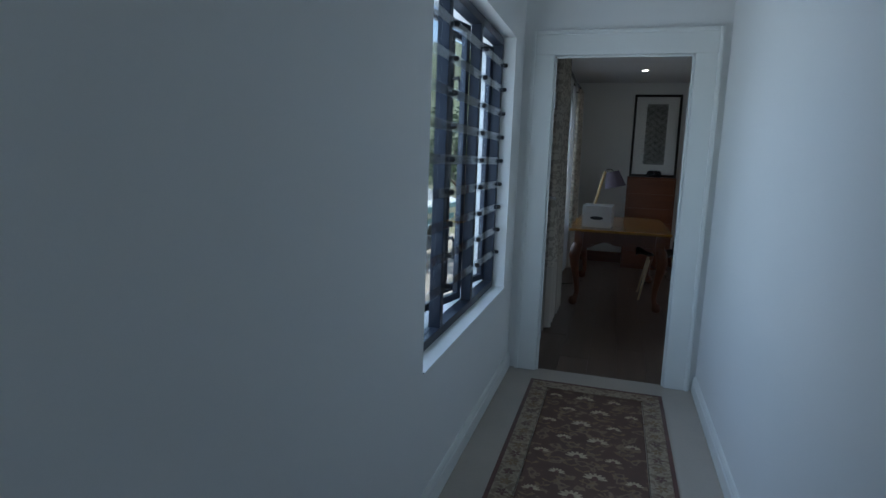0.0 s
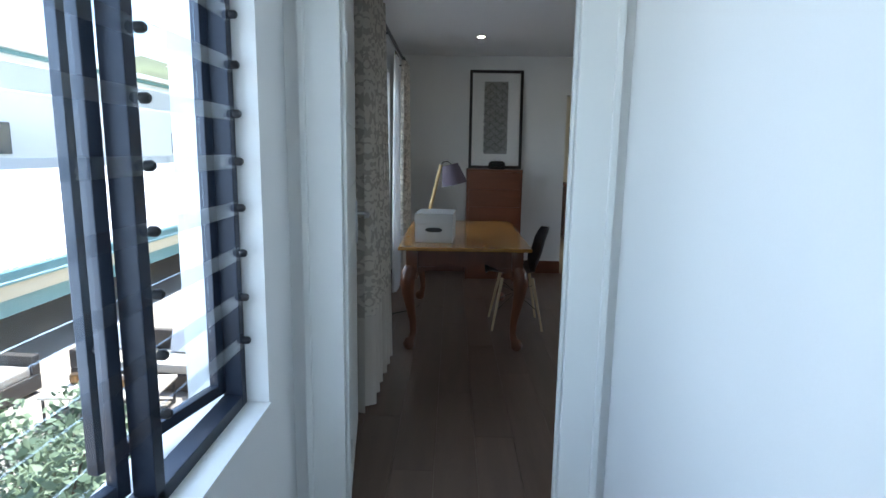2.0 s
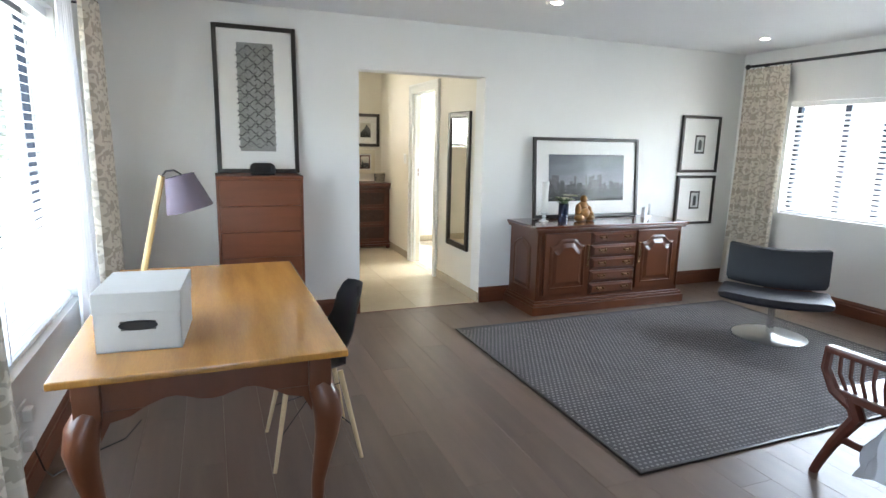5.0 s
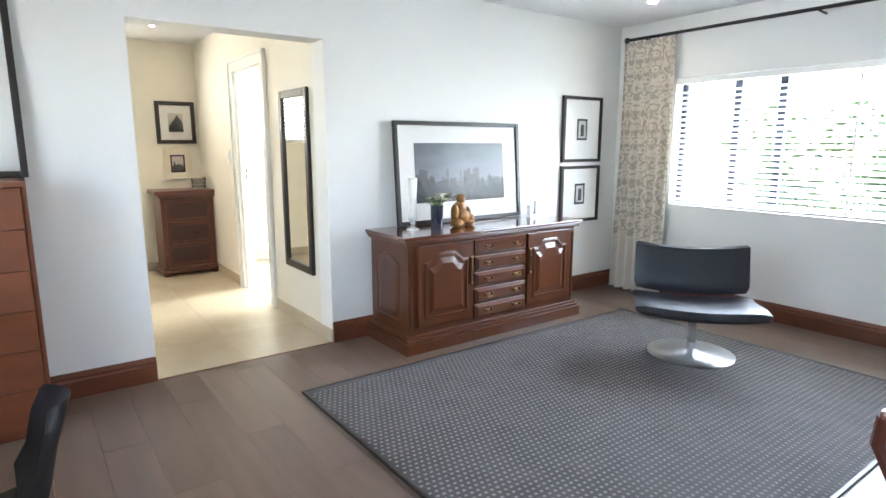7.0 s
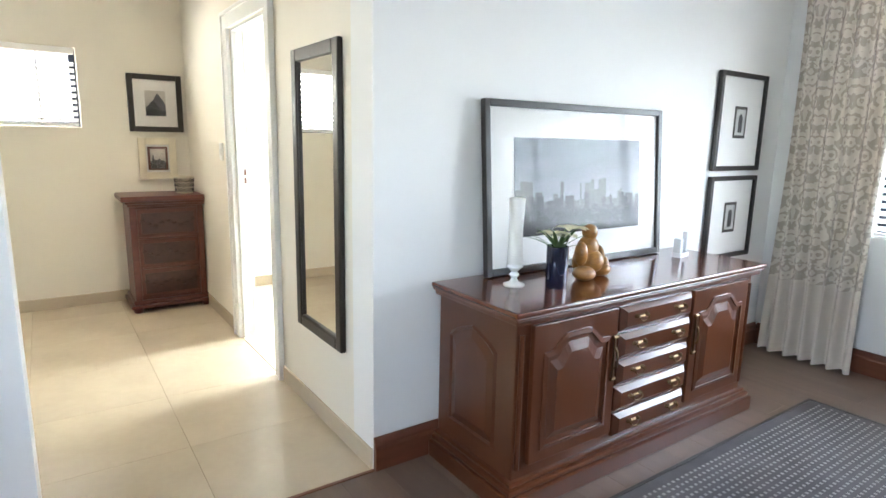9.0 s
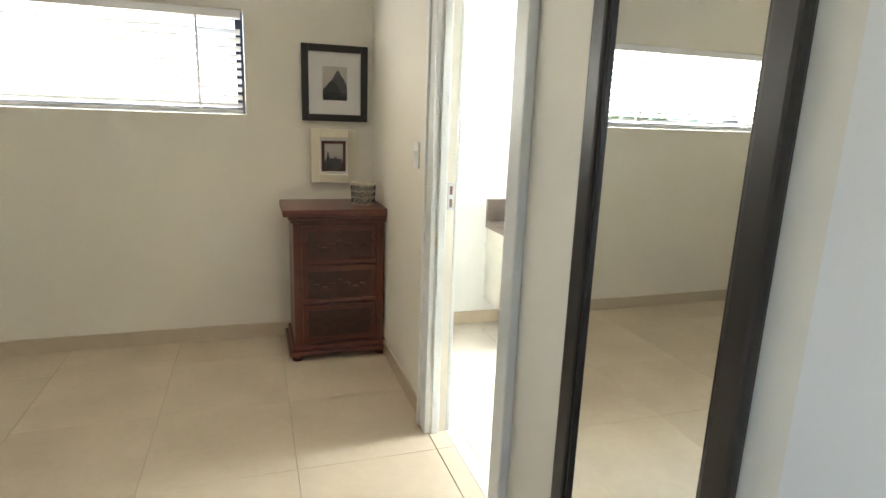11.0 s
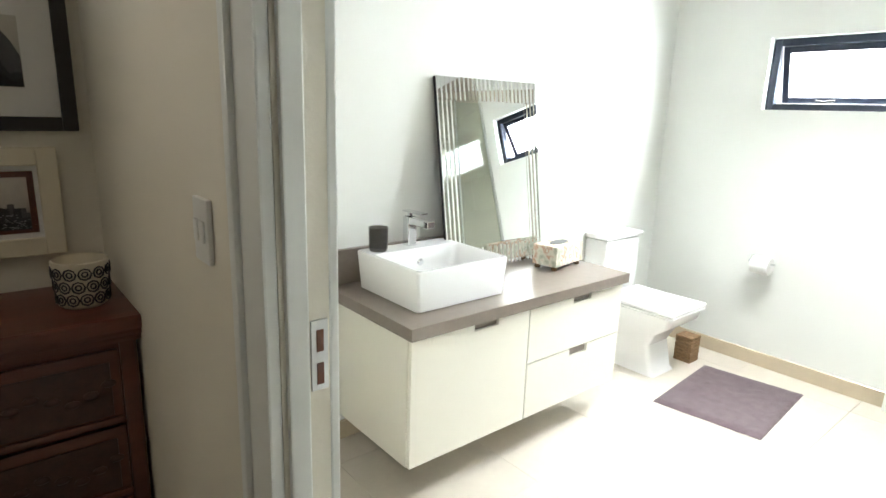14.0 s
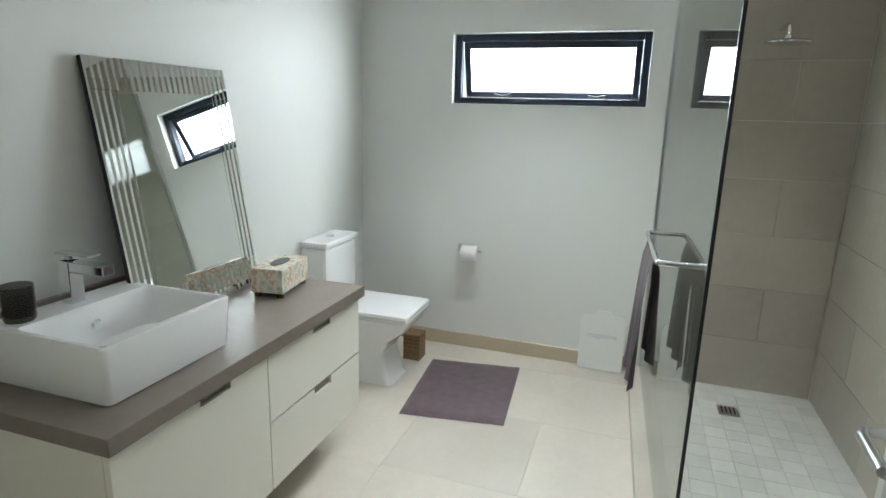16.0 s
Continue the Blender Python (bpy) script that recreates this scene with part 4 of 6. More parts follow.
# strike plates
for n, m in (("strike_plate_bathroom", pose(2.755, 10.088, 1.11, 0, 0, 0)), ("strike_plate_bedroom", pose(0.688, 3.478, 1.0, 0, 0, 90))):
    sp = thing("strike_plate", "steel strike plate in the door frame", "strike plate", m)
    boxes("plate", STEEL, sp, (-0.014, 0.014, -0.004, 0.0, -0.058, 0.058), bevel=0)
    for z in (-0.03, 0.025):
        boxes("slot", DESKLEG, sp, (-0.006, 0.006, -0.0055, -0.0045, z - 0.018, z + 0.018), bevel=0, label="dark slot")

# corridor window: three bays, two sashes swung outwards, clear security bars
win = tagged(new("window_corridor"), "dark blue aluminium window with two sashes open", "window", kind="structure")
XF = -0.40
ys = [1.64, 2.09, 2.625, 3.175]
for y in ys[1:-1]:
    boxes("mullion", FRAME, win, (XF - 0.022, XF + 0.03, y - 0.022, y + 0.022, 0.6, 2.065))
boxes("window_frame", FRAME, win, (XF - 0.03, XF + 0.03, 1.642, 1.685, 0.6, 2.065), (XF - 0.03, XF + 0.03, 3.135, 3.173, 0.6, 2.065), (XF - 0.03, XF + 0.03, 1.685, 3.135, 0.6, 0.64), (XF - 0.03, XF + 0.03, 1.685, 3.135, 2.02, 2.065))
structure("window_sill_corridor", TRIM, (-0.37, -0.292, 1.642, 3.173, 0.5955, 0.603), label="white painted window sill", category="sill")


def sash(hinge, width, angle, z0=0.65, z1=2.01):
    """Outward swung sash, hinged at its far stile."""
    s = new("sash")
    s.parent = win
    s.matrix_basis = pose(XF - 0.035, hinge, 0, 0, 0, angle)
    for n, dims in (("stile", (-0.015, 0.015, -0.036, 0, z0, z1)), ("stile", (-0.015, 0.015, -width, -width + 0.036, z0, z1)), ("rail", (-0.015, 0.015, -width + 0.036, -0.036, z0, z0 + 0.036)), ("rail", (-0.015, 0.015, -width + 0.036, -0.036, z1 - 0.036, z1))):
        boxes(n, FRAME, s, dims)
    g = boxes("pane", PANE, s, (-0.003, 0.003, -width + 0.04, -0.04, z0 + 0.04, z1 - 0.04), bevel=0)
    g.visible_shadow = False
    for z in (0.9, 1.72):
        part("latch", tube(bmesh.new(), [(0.014, -width + 0.022, z + 0.05), (0.045, -width + 0.022, z + 0.055), (0.055, -width + 0.022, z + 0.03), (0.05, -width + 0.024, z - 0.06)], 0.009, 8), BLACK, s, "black latch handle", True)


sash(3.135, 0.49, -13)
sash(2.60, 0.475, -13)
g = boxes("pane", PANE, win, (XF - 0.004, XF + 0.002, 1.685, 2.06, 0.64, 2.02), bevel=0)
g.visible_shadow = False
for i in range(9):
    z = 0.825 + i * 0.135
    g = boxes("security_bar", BAR, win, (XF + 0.04, XF + 0.046, 1.69, 3.13, z - 0.02, z + 0.02), bevel=0, label="clear plastic security bar")
    g.visible_shadow = False
    for y in (2.09, 2.625, 3.125):
        part("bar_clip", lathe(bmesh.new(), [(0.012, 0), (0.012, 0.014), (0.007, 0.02)], segments=10), BLACK, win, "black bar clip", True).matrix_basis = pose(XF + 0.046, y, z, 0, 90, 0)
    boxes("bar_fixing", FRAME, win, (XF + 0.034, XF + 0.04, 3.11, 3.135, z - 0.02, z + 0.02), bevel=0)

# bedroom windows: frames, panes and slatted blinds


def blind_window(name, x, y0, y1, z0, z1, side, posts, label, tilt):
    w = tagged(new(name), label, "window", kind="structure")
    e = 0.045
    xa, xb = x - 0.02, x + 0.02
    boxes("window_frame", FRAME, w, (xa, xb, y0, y0 + e, z0, z1), (xa, xb, y1 - e, y1, z0, z1), (xa, xb, y0 + e, y1 - e, z0, z0 + e), (xa, xb, y0 + e, y1 - e, z1 - e, z1))
    for y in posts:
        boxes("mullion", FRAME, w, (xa, xb, y - 0.03, y + 0.03, z0 + e, z1 - e))
    g = boxes("pane", PANE, w, (x - 0.002, x + 0.002, y0 + e, y1 - e, z0 + e, z1 - e), bevel=0)
    g.visible_shadow = False
    xs = x + side * 0.10
    boxes("head_rail", BLIND, w, (xs - 0.03, xs + 0.03, y0 + 0.01, y1 - 0.01, z1 - 0.05, z1 - 0.005))
    n = int((z1 - z0 - 0.09) / 0.046)
    bm = bmesh.new()
    box(bm, -0.025, 0.025, y0 + 0.015, y1 - 0.015, -0.0012, 0.0012)
    first = part("slat", bm, BLIND, w)
    first.matrix_basis = pose(xs, 0, z0 + 0.05, 0, tilt, 0)
    for i in range(1, n):
        s = first.copy()
        scene.collection.objects.link(s)
        s.matrix_basis = pose(xs, 0, z0 + 0.05 + i * 0.046, 0, tilt, 0)
    boxes("bottom_rail", BLIND, w, (xs - 0.025, xs + 0.025, y0 + 0.015, y1 - 0.015, z0 + 0.006, z0 + 0.026))
    for y in (y0 + 0.25, (y0 + y1) / 2, y1 - 0.25):
        boxes("ladder_tape", BLIND, w, (xs - 0.027, xs - 0.026, y - 0.006, y + 0.006, z0 + 0.02, z1 - 0.03), (xs + 0.026, xs + 0.027, y - 0.006, y + 0.006, z0 + 0.02, z1 - 0.03), bevel=0)
    return w


blind_window("window_desk", -0.52, 4.952, 7.318, 0.522, 2.158, 1, [5.75, 6.55], "dark-framed window with open white slatted blinds", 12)
blind_window("window_bedroom", 5.86, 4.752, 7.548, 0.852, 1.943, -1, [5.6, 6.7, 7.05], "wide dark-framed window with white slatted blinds", -25)
blind_window("window_passage", 11.62, -1.928, 0.598, 1.412, 1.998, -1, [], "high strip window with a white slatted blind", 30).matrix_basis = Matrix(((0, -1, 0, 0), (1, 0, 0, 0), (0, 0, 1, 0), (0, 0, 0, 1)))


def curtain(name, m, width, height, folds, depth, material, label, gather=1.0):
    """A hanging cloth along its own x, facing -y, folded in soft waves."""
    bm = bmesh.new()
    uv = bm.loops.layers.uv.new("cloth")
    cols, rows = folds * 10, 14
    r2 = random.Random(len(name) + folds)
    ph = [r2.uniform(-0.5, 0.5) for _ in range(folds + 2)]
    grid = []
    for j in range(rows + 1):
        t = j / rows
        spread = 1 - (1 - gather) * t
        row = []
        for i in range(cols + 1):
            s = i / cols
            k = s * folds
            wob = ph[int(k)] * (1 - k % 1) + ph[int(k) + 1] * (k % 1)
            x = (s - 0.5) * width * spread + 0.012 * math.sin(5 * t + wob * 6)
            y = depth * (0.55 + 0.45 * (1 - t)) * math.sin(2 * math.pi * k + wob) + 0.02 * wob * (1 - t)
            row.append((bm.verts.new((x, y, height * t)), s, t))
        grid.append(row)
    for a, b in zip(grid, grid[1:]):
        for i in range(cols):
            q = (a[i], a[i + 1], b[i + 1], b[i])
            f = bm.faces.new([v for v, *_ in q])
            f.smooth = True
            for lp, (_, s, t) in zip(f.loops, q):
                lp[uv].uv = (s * width * 1.7, t * height)
    c = thing(name, label, "curtain", m)
    ob = part("cloth", bm, material, c)
    for i in range(folds + 1):
        x = (i / folds - 0.5) * width * gather
        part("hook", tube(bmesh.new(), [(x, 0, height - 0.005), (x, 0, height + 0.03)], 0.004, 6), BLACK, c)
    return c


def rod(a, b, brackets, wall):
    r = thing("curtain_rod", "black metal curtain rod with round finials", "curtain rod", pose(0, 0, 0))
    part("pole", tube(bmesh.new(), [a, b], 0.014, 10), BLACK, r, smooth=True)
    for p in (a, b):
        bm = bmesh.new()
        bmesh.ops.create_uvsphere(bm, u_segments=12, v_segments=8, radius=0.026, matrix=Matrix.Translation(p))
        part("finial", bm, BLACK, r, smooth=True)
    for y in brackets:
        part("bracket", tube(bmesh.new(), [(wall, y, a[2] - 0.02), (a[0], y, a[2] - 0.014)], 0.008, 8), BLACK, r)


rod((5.62, 8.0, 2.31), (5.62, 4.3, 2.31), (7.8, 6.42, 4.6), 5.74)
rod((-0.24, 4.3, 2.31), (-0.24, 7.92, 2.31), (4.45, 6.1, 7.8), -0.36)
curtain("curtain", pose(5.62, 7.76, 0.015, 0, 0, -90), 0.56, 2.27, 6, 0.045, CURTAIN, "beige damask curtain with a plain lower band", 0.9)
curtain("curtain", pose(5.62, 4.62, 0.015, 0, 0, -90), 0.5, 2.27, 6, 0.045, CURTAIN, "beige damask curtain with a plain lower band", 0.9)
curtain("curtain", pose(-0.19, 4.8, 0.015, 0, 0, 90), 0.92, 2.27, 6, 0.07, CURTAIN, "beige damask curtain with a plain lower band", 0.8)
curtain("curtain", pose(-0.22, 7.56, 0.015, 0, 0, 90), 0.5, 2.27, 5, 0.05, CURTAIN, "beige damask curtain with a plain lower band", 0.85)
curtain("sheer_curtain", pose(-0.27, 7.12, 0.03, 0, 0, 90), 0.42, 2.25, 6, 0.025, SHEER, "white sheer curtain beside the window", 0.7)

# wall sockets and lamp cable
for n, x, y, z in (("socket", -0.36, 6.05, 0.36), ("socket", -0.36, 6.02, 0.24)):
    s = thing("wall_socket", "white plug socket on the wall", "socket", pose(x, y, z), "sockets under the window")
    boxes("plate", TRIM, s, (0, 0.01, -0.06, 0.06, -0.04, 0.04), bevel=0.003)
    boxes("plug", TRIM, s, (0.01, 0.045, -0.025, 0.025, -0.025, 0.025), bevel=0.006)
cable = thing("power_cable", "thin black cable along the skirting", "cable", pose(0, 0, 0))
part("cord", tube(bmesh.new(), [(-0.318, 6.02, 0.22), (-0.3, 6.05, 0.1), (-0.3, 6.15, 0.012), (-0.2, 6.3, 0.006), (-0.05, 6.42, 0.006), (0.0, 6.6, 0.006)], 0.004, 6), BLACK, cable)

# bed and bench
bed = thing("bed", "bed with plain white bedding", "bed", pose(0, 0, 0))
SHEET = surface("white_cotton", (0.8, 0.81, 0.84), 0.85, var=0.04, scale=3, fine=200, bump=0.03)
boxes("frame", DARKWOOD, bed, (3.0, 4.75, 2.45, 4.42, 0.0, 0.28), bevel=0.01)
boxes("headboard", DARKWOOD, bed, (2.95, 4.8, 2.402, 2.45, 0, 1.1), bevel=0.01)


def draped(name, x0, x1, y0, y1, top, hem, material, parent, label):
    """Cloth lying over a block, its sides falling in uneven folds."""
    bm = bmesh.new()
    nx, ny = 40, 40
    rows = []
    drop = top - hem
    for j in range(ny + 1):
        row = []
        for i in range(nx + 1):
            u, v = (i / nx) * 2 - 1, (j / ny) * 2 - 1
            px, py = u * ((x1 - x0) / 2 + drop), v * ((y1 - y0) / 2 + drop)
            ex, ey = abs(px) - (x1 - x0) / 2, abs(py) - (y1 - y0) / 2
            d = max(ex, ey, 0)
            cx = max(min(px, (x1 - x0) / 2), -(x1 - x0) / 2)
            cy = max(min(py, (y1 - y0) / 2), -(y1 - y0) / 2)
            wave = 0.02 * math.sin(11 * (px - py)) + 0.014 * math.sin(23 * (px + py) + 1)
            flare = 0.03 * min(1, d / 0.1) + d * 0.1 + wave * min(1, d / 0.2)
            if ex > 0:
                cx += math.copysign(flare, px)
            if ey > 0:
                cy += math.copysign(flare, py)
            z = top - d * (1 if d > 0.02 else 0.4) + 0.008 * noise.noise(Vector((px * 4, py * 4, 0)))
            row.append(bm.verts.new(((x0 + x1) / 2 + cx, (y0 + y1) / 2 + cy, max(z, 0.02))))
        rows.append(row)
    for a, b in zip(rows, rows[1:]):
        for i in range(nx):
            bm.faces.new((a[i], a[i + 1], b[i + 1], b[i]))
    return part(name, bm, material, parent, label, True)


boxes("mattress", SHEET, bed, (3.0, 4.75, 2.47, 4.4, 0.28, 0.5), bevel=0.04)
draped("duvet", 2.99, 4.76, 2.9, 4.42, 0.56, 0.2, SHEET, bed, "rumpled white duvet")
for x in (3.42, 4.3):
    bm = bmesh.new()
    bmesh.ops.create_uvsphere(bm, u_segments=24, v_segments=12, radius=1, matrix=Matrix.Translation((x, 2.68, 0.6)) @ Matrix.Diagonal((0.33, 0.2, 0.09, 1)))
    part("pillow", bm, SHEET, bed, smooth=True)


def bench():
    b = thing("bench", "dark curved wooden bench with slatted arms at the bed foot", "bench", pose(2.93, 4.81, 0))
    # arms stand across the bench at each end, leaning outwards; legs sweep out
    L = 1.3
    boxes("seat", DARKWOOD, b, (0.06, L - 0.06, -0.2, 0.2, 0.40, 0.43), bevel=0.006)
    for x, s in ((0.05, -1), (L - 0.05, 1)):
        for sy in (-1, 1):
            part("leg", tube(bmesh.new(), [(x, sy * 0.235, 0.0), (x, sy * 0.215, 0.06), (x, sy * 0.17, 0.17), (x, sy * 0.12, 0.27), (x, sy * 0.08, 0.34), (x, sy * 0.12, 0.42)], [0.02, 0.021, 0.024, 0.027, 0.034, 0.03], 8), DARKWOOD, b, "outswept leg", True)
            part("arm_stile", tube(bmesh.new(), [(x, sy * 0.10, 0.38), (x + s * 0.01, sy * 0.19, 0.43), (x + s * 0.02, sy * 0.235, 0.52), (x + s * 0.03, sy * 0.225, 0.61)], [0.03, 0.026, 0.022, 0.02], 8), DARKWOOD, b, smooth=True)
        part("top_rail", box(bmesh.new(), x + s * 0.03 - 0.024, x + s * 0.03 + 0.024, -0.235, 0.235, 0.60, 0.632, 0.01), DARKWOOD, b)
        part("bottom_rail", box(bmesh.new(), x - 0.025, x + 0.025, -0.19, 0.19, 0.405, 0.445, 0.008), DARKWOOD, b)
        part("stretcher", box(bmesh.new(), x - 0.012, x + 0.012, -0.15, 0.15, 0.20, 0.235, 0.005), DARKWOOD, b)
        for k in range(8):
            y = -0.17 + k * 0.0486
            part("slat", tube(bmesh.new(), [(x, y * 0.85, 0.44), (x + s * 0.03, y * 0.98, 0.52), (x + s * 0.03, y, 0.605)], 0.009, 6), DARKWOOD, b)


bench()
throw = thing("throw_blanket", "white cotton throw hanging over the bench", "blanket", pose(0, 0, 0))
draped("cloth", 3.0, 3.6, 4.60, 4.72, 0.56, 0.12, SHEET, throw, "")

# corridor runner
RUN = picture_print("persian_runner", [(0.0, (0.07, 0.035, 0.022)), (0.56, (0.1, 0.05, 0.032)), (0.6, (0.22, 0.15, 0.09)), (0.68, (0.09, 0.045, 0.03))], 16, "noise")
runner = thing("runner_rug", "brown floral runner with a beige border", "rug", pose(0.28, 1.32, 0))
boxes("field", RUN, runner, (-0.27, 0.27, -2.4, 1.83, 0.0, 0.008), bevel=0)
BORDER = picture_print("runner_border", [(0.0, (0.12, 0.07, 0.045)), (0.42, (0.2, 0.14, 0.09)), (0.5, (0.33, 0.26, 0.18)), (0.7, (0.14, 0.085, 0.05))], 26)
boxes("border", BORDER, runner, (-0.37, -0.275, -2.5, 1.93, 0, 0.0085), (0.275, 0.37, -2.5, 1.93, 0, 0.0085), (-0.275, 0.275, 1.835, 1.93, 0, 0.0085), bevel=0)
boxes("edge", DARKWOOD, runner, (-0.39, -0.37, -2.5, 1.95, 0, 0.0095), (0.37, 0.39, -2.5, 1.95, 0, 0.0095), (-0.37, 0.37, 1.93, 1.95, 0, 0.0095), bevel=0.002)
rose = surface("rug_flower", (0.44, 0.36, 0.25), 0.9, var=0.35, scale=40)
ochre = surface("rug_vine", (0.23, 0.155, 0.09), 0.9, var=0.3, scale=40)
r4 = random.Random(8)


def woven(bm, cx, cy, rx, ry, turn, z, n=10):
    c, d = math.cos(turn), math.sin(turn)
    pts = [(rx * math.cos(t), ry * math.sin(t)) for t in (2 * math.pi * i / n for i in range(n))]
    bm.faces.new([bm.verts.new((cx + u * c - v * d, cy + u * d + v * c, z)) for u, v in pts])


blooms, leaves, hearts = bmesh.new(), bmesh.new(), bmesh.new()
for j in range(24):
    for sx in (-1, 0, 1):
        cx, cy = sx * 0.165 + (0.045 if j % 2 else -0.045), 1.73 - j * 0.172
        size = 0.03 if sx else 0.042
        for k in range(7):
            a = math.pi / 2 + (k - 3) * 0.5
            woven(blooms, cx + size * 0.75 * math.cos(a), cy + size * 0.6 * math.sin(a), size * 0.55, size * 0.2, a, 0.0086 + 0.0001 * k, 8)
        woven(hearts, cx, cy, size * 0.42, size * 0.34, 0.3 * j, 0.0095)
        # curling stem with paired leaves
        for k in range(6):
            t = k / 5
            px, py = cx + 0.05 * math.sin(3 * t + j) * (1 if sx >= 0 else -1), cy - 0.03 - 0.1 * t
            woven(leaves, px, py, 0.014, 0.0035, 1.2 + 1.5 * math.cos(3 * t + j), 0.0086, 6)
            if k % 2:
                for q in (-1, 1):
                    woven(leaves, px + q * 0.02, py + 0.008, 0.017, 0.0065, q * 0.6, 0.0087, 8)
# border rosettes
for j in range(52):
    for sx in (-1, 1):
        cy = 1.88 - j * 0.083
        for k in range(5):
            a = k * 1.2566 + j
            woven(hearts if j % 2 else leaves, sx * 0.322 + 0.016 * math.cos(a), cy + 0.016 * math.sin(a), 0.013, 0.007, a, 0.0089 + 0.0001 * k, 8)
tagged(part("flower_motif", blooms, rose, runner), "beige woven palmettes", kind="stuff")
tagged(part("vine_motif", leaves, ochre, runner), "ochre woven vines and leaves", kind="stuff")
tagged(part("flower_heart", hearts, DARKWOOD, runner), "dark brown flower hearts", kind="stuff")

# ---------------------------------------------------------------- ceiling downlights
LAMP = glow("downlight_glow", (1.0, 0.9, 0.72), 14)
fitting = thing("downlight", "small round recessed ceiling downlight", "light", pose(0, 0, CH), "ceiling downlights")
bm = bmesh.new()
prof = [(0.045, -0.001), (0.045, -0.006), (0.034, -0.006), (0.032, -0.002)]
lathe(bm, prof, segments=24)
part("trim_ring", bm, TRIM, fitting, smooth=True)
part("lens", lathe(bmesh.new(), [(0.03, -0.0095), (0.03, -0.0065)], segments=20), LAMP, fitting)
fitting.matrix_world = pose(DOWNLIGHTS[0][0], DOWNLIGHTS[0][1], CH)
# The shower's fitting only goes with its added lamp.
for x, y, *_ in DOWNLIGHTS[1:]:
    copy_thing(fitting, pose(x, y, CH))

# ---------------------------------------------------------------- passage
wall_mirror = thing("wall_mirror", "tall narrow mirror in a dark moulded frame", "mirror", Matrix(((0, 1, 0, 2.692), (-1, 0, 0, 8.672), (0, 0, 1, 0.435), (0, 0, 0, 1))))
w, h, e = 0.265, 1.338, 0.058
for n, dims in (("frame_side", (-w, -w + e, -0.028, 0, 0, h)), ("frame_side", (w - e, w, -0.028, 0, 0, h)), ("frame_rail", (-w + e, w - e, -0.028, 0, 0, e)), ("frame_rail", (-w + e, w - e, -0.028, 0, h - e, h))):
    boxes(n, BLACKWOOD, wall_mirror, dims, bevel=0.009)
for n, dims in (("bead", (-w + e, -w + e + 0.008, -0.02, -0.006, e, h - e)), ("bead", (w - e - 0.008, w - e, -0.02, -0.006, e, h - e))):
    boxes(n, BLACKWOOD, wall_mirror, dims, bevel=0.002)
boxes("mirror_glass", MIRROR, wall_mirror, (-w + e, w - e, -0.012, -0.004, e, h - e), bevel=0)


def small_chest():
    c = thing("chest_of_drawers", "small dark rosewood chest with three carved drawers", "drawers", pose(2.42, 11.25, 0))
    w, y0, y1 = 0.262, -0.19, 0.215
    part("top", box(bmesh.new(), -0.316, 0.316, -0.222, y1, 0.865, 0.905, 0.008), DARKWOOD, c)
    bm = bmesh.new()
    box(bm, -0.29, 0.29, -0.21, y1, 0.845, 0.865, 0.01)
    box(bm, -0.275, 0.275, -0.2, y1, 0.825, 0.845, 0.008)
    part("cornice", bm, DARKWOOD, c)
    boxes("carcass", DARKWOOD, c, (-w, w, y0 + 0.012, y1, 0.09, 0.825), (-w, -w + 0.045, y0, y0 + 0.012, 0.09, 0.825), (w - 0.045, w, y0, y0 + 0.012, 0.09, 0.825), bevel=0.004)
    bm = bmesh.new()
    box(bm, -0.3, 0.3, -0.222, y1, 0.035, 0.06, 0.008)
    box(bm, -0.28, 0.28, -0.205, y1, 0.06, 0.095, 0.012)
    part("plinth", bm, DARKWOOD, c)
    for sx in (-1, 1):
        for yy in (-0.18, 0.18):
            part("foot", lathe(bmesh.new(), [(0.03, 0), (0.035, 0.02), (0.03, 0.036)], sx * 0.25, yy, 10), DARKWOOD, c)
    carve = surface("carved_rosewood", (0.05, 0.017, 0.011), 0.4, var=0.5, scale=26, fine=70, bump=0.08)
    for i in range(3):
        z = 0.115 + i * 0.235
        d = boxes("drawer", DARKWOOD, c, (-w + 0.05, w - 0.05, y0 - 0.004, y0 + 0.012, z, z + 0.222), bevel=0.004)
        boxes("carved_panel", carve, d, (-w + 0.075, w - 0.075, y0 - 0.01, y0 - 0.004, z + 0.03, z + 0.19), bevel=0.004)
        for k in range(-4, 5):
            a = k * 0.045
            bm = bmesh.new()
            bmesh.ops.create_uvsphere(bm, u_segments=10, v_segments=6, radius=1, matrix=Matrix.Translation((a, y0 - 0.011, z + 0.11 + 0.02 * math.cos(k * 1.5))) @ Matrix.Diagonal((0.02, 0.006, 0.012, 1)))
            part("carved_leaf", bm, carve, d, smooth=True)
        boxes("drawer_rail", DARKWOOD, d, (-w + 0.048, w - 0.048, y0 - 0.012, y0 - 0.004, z + 0.002, z + 0.022), bevel=0.004)


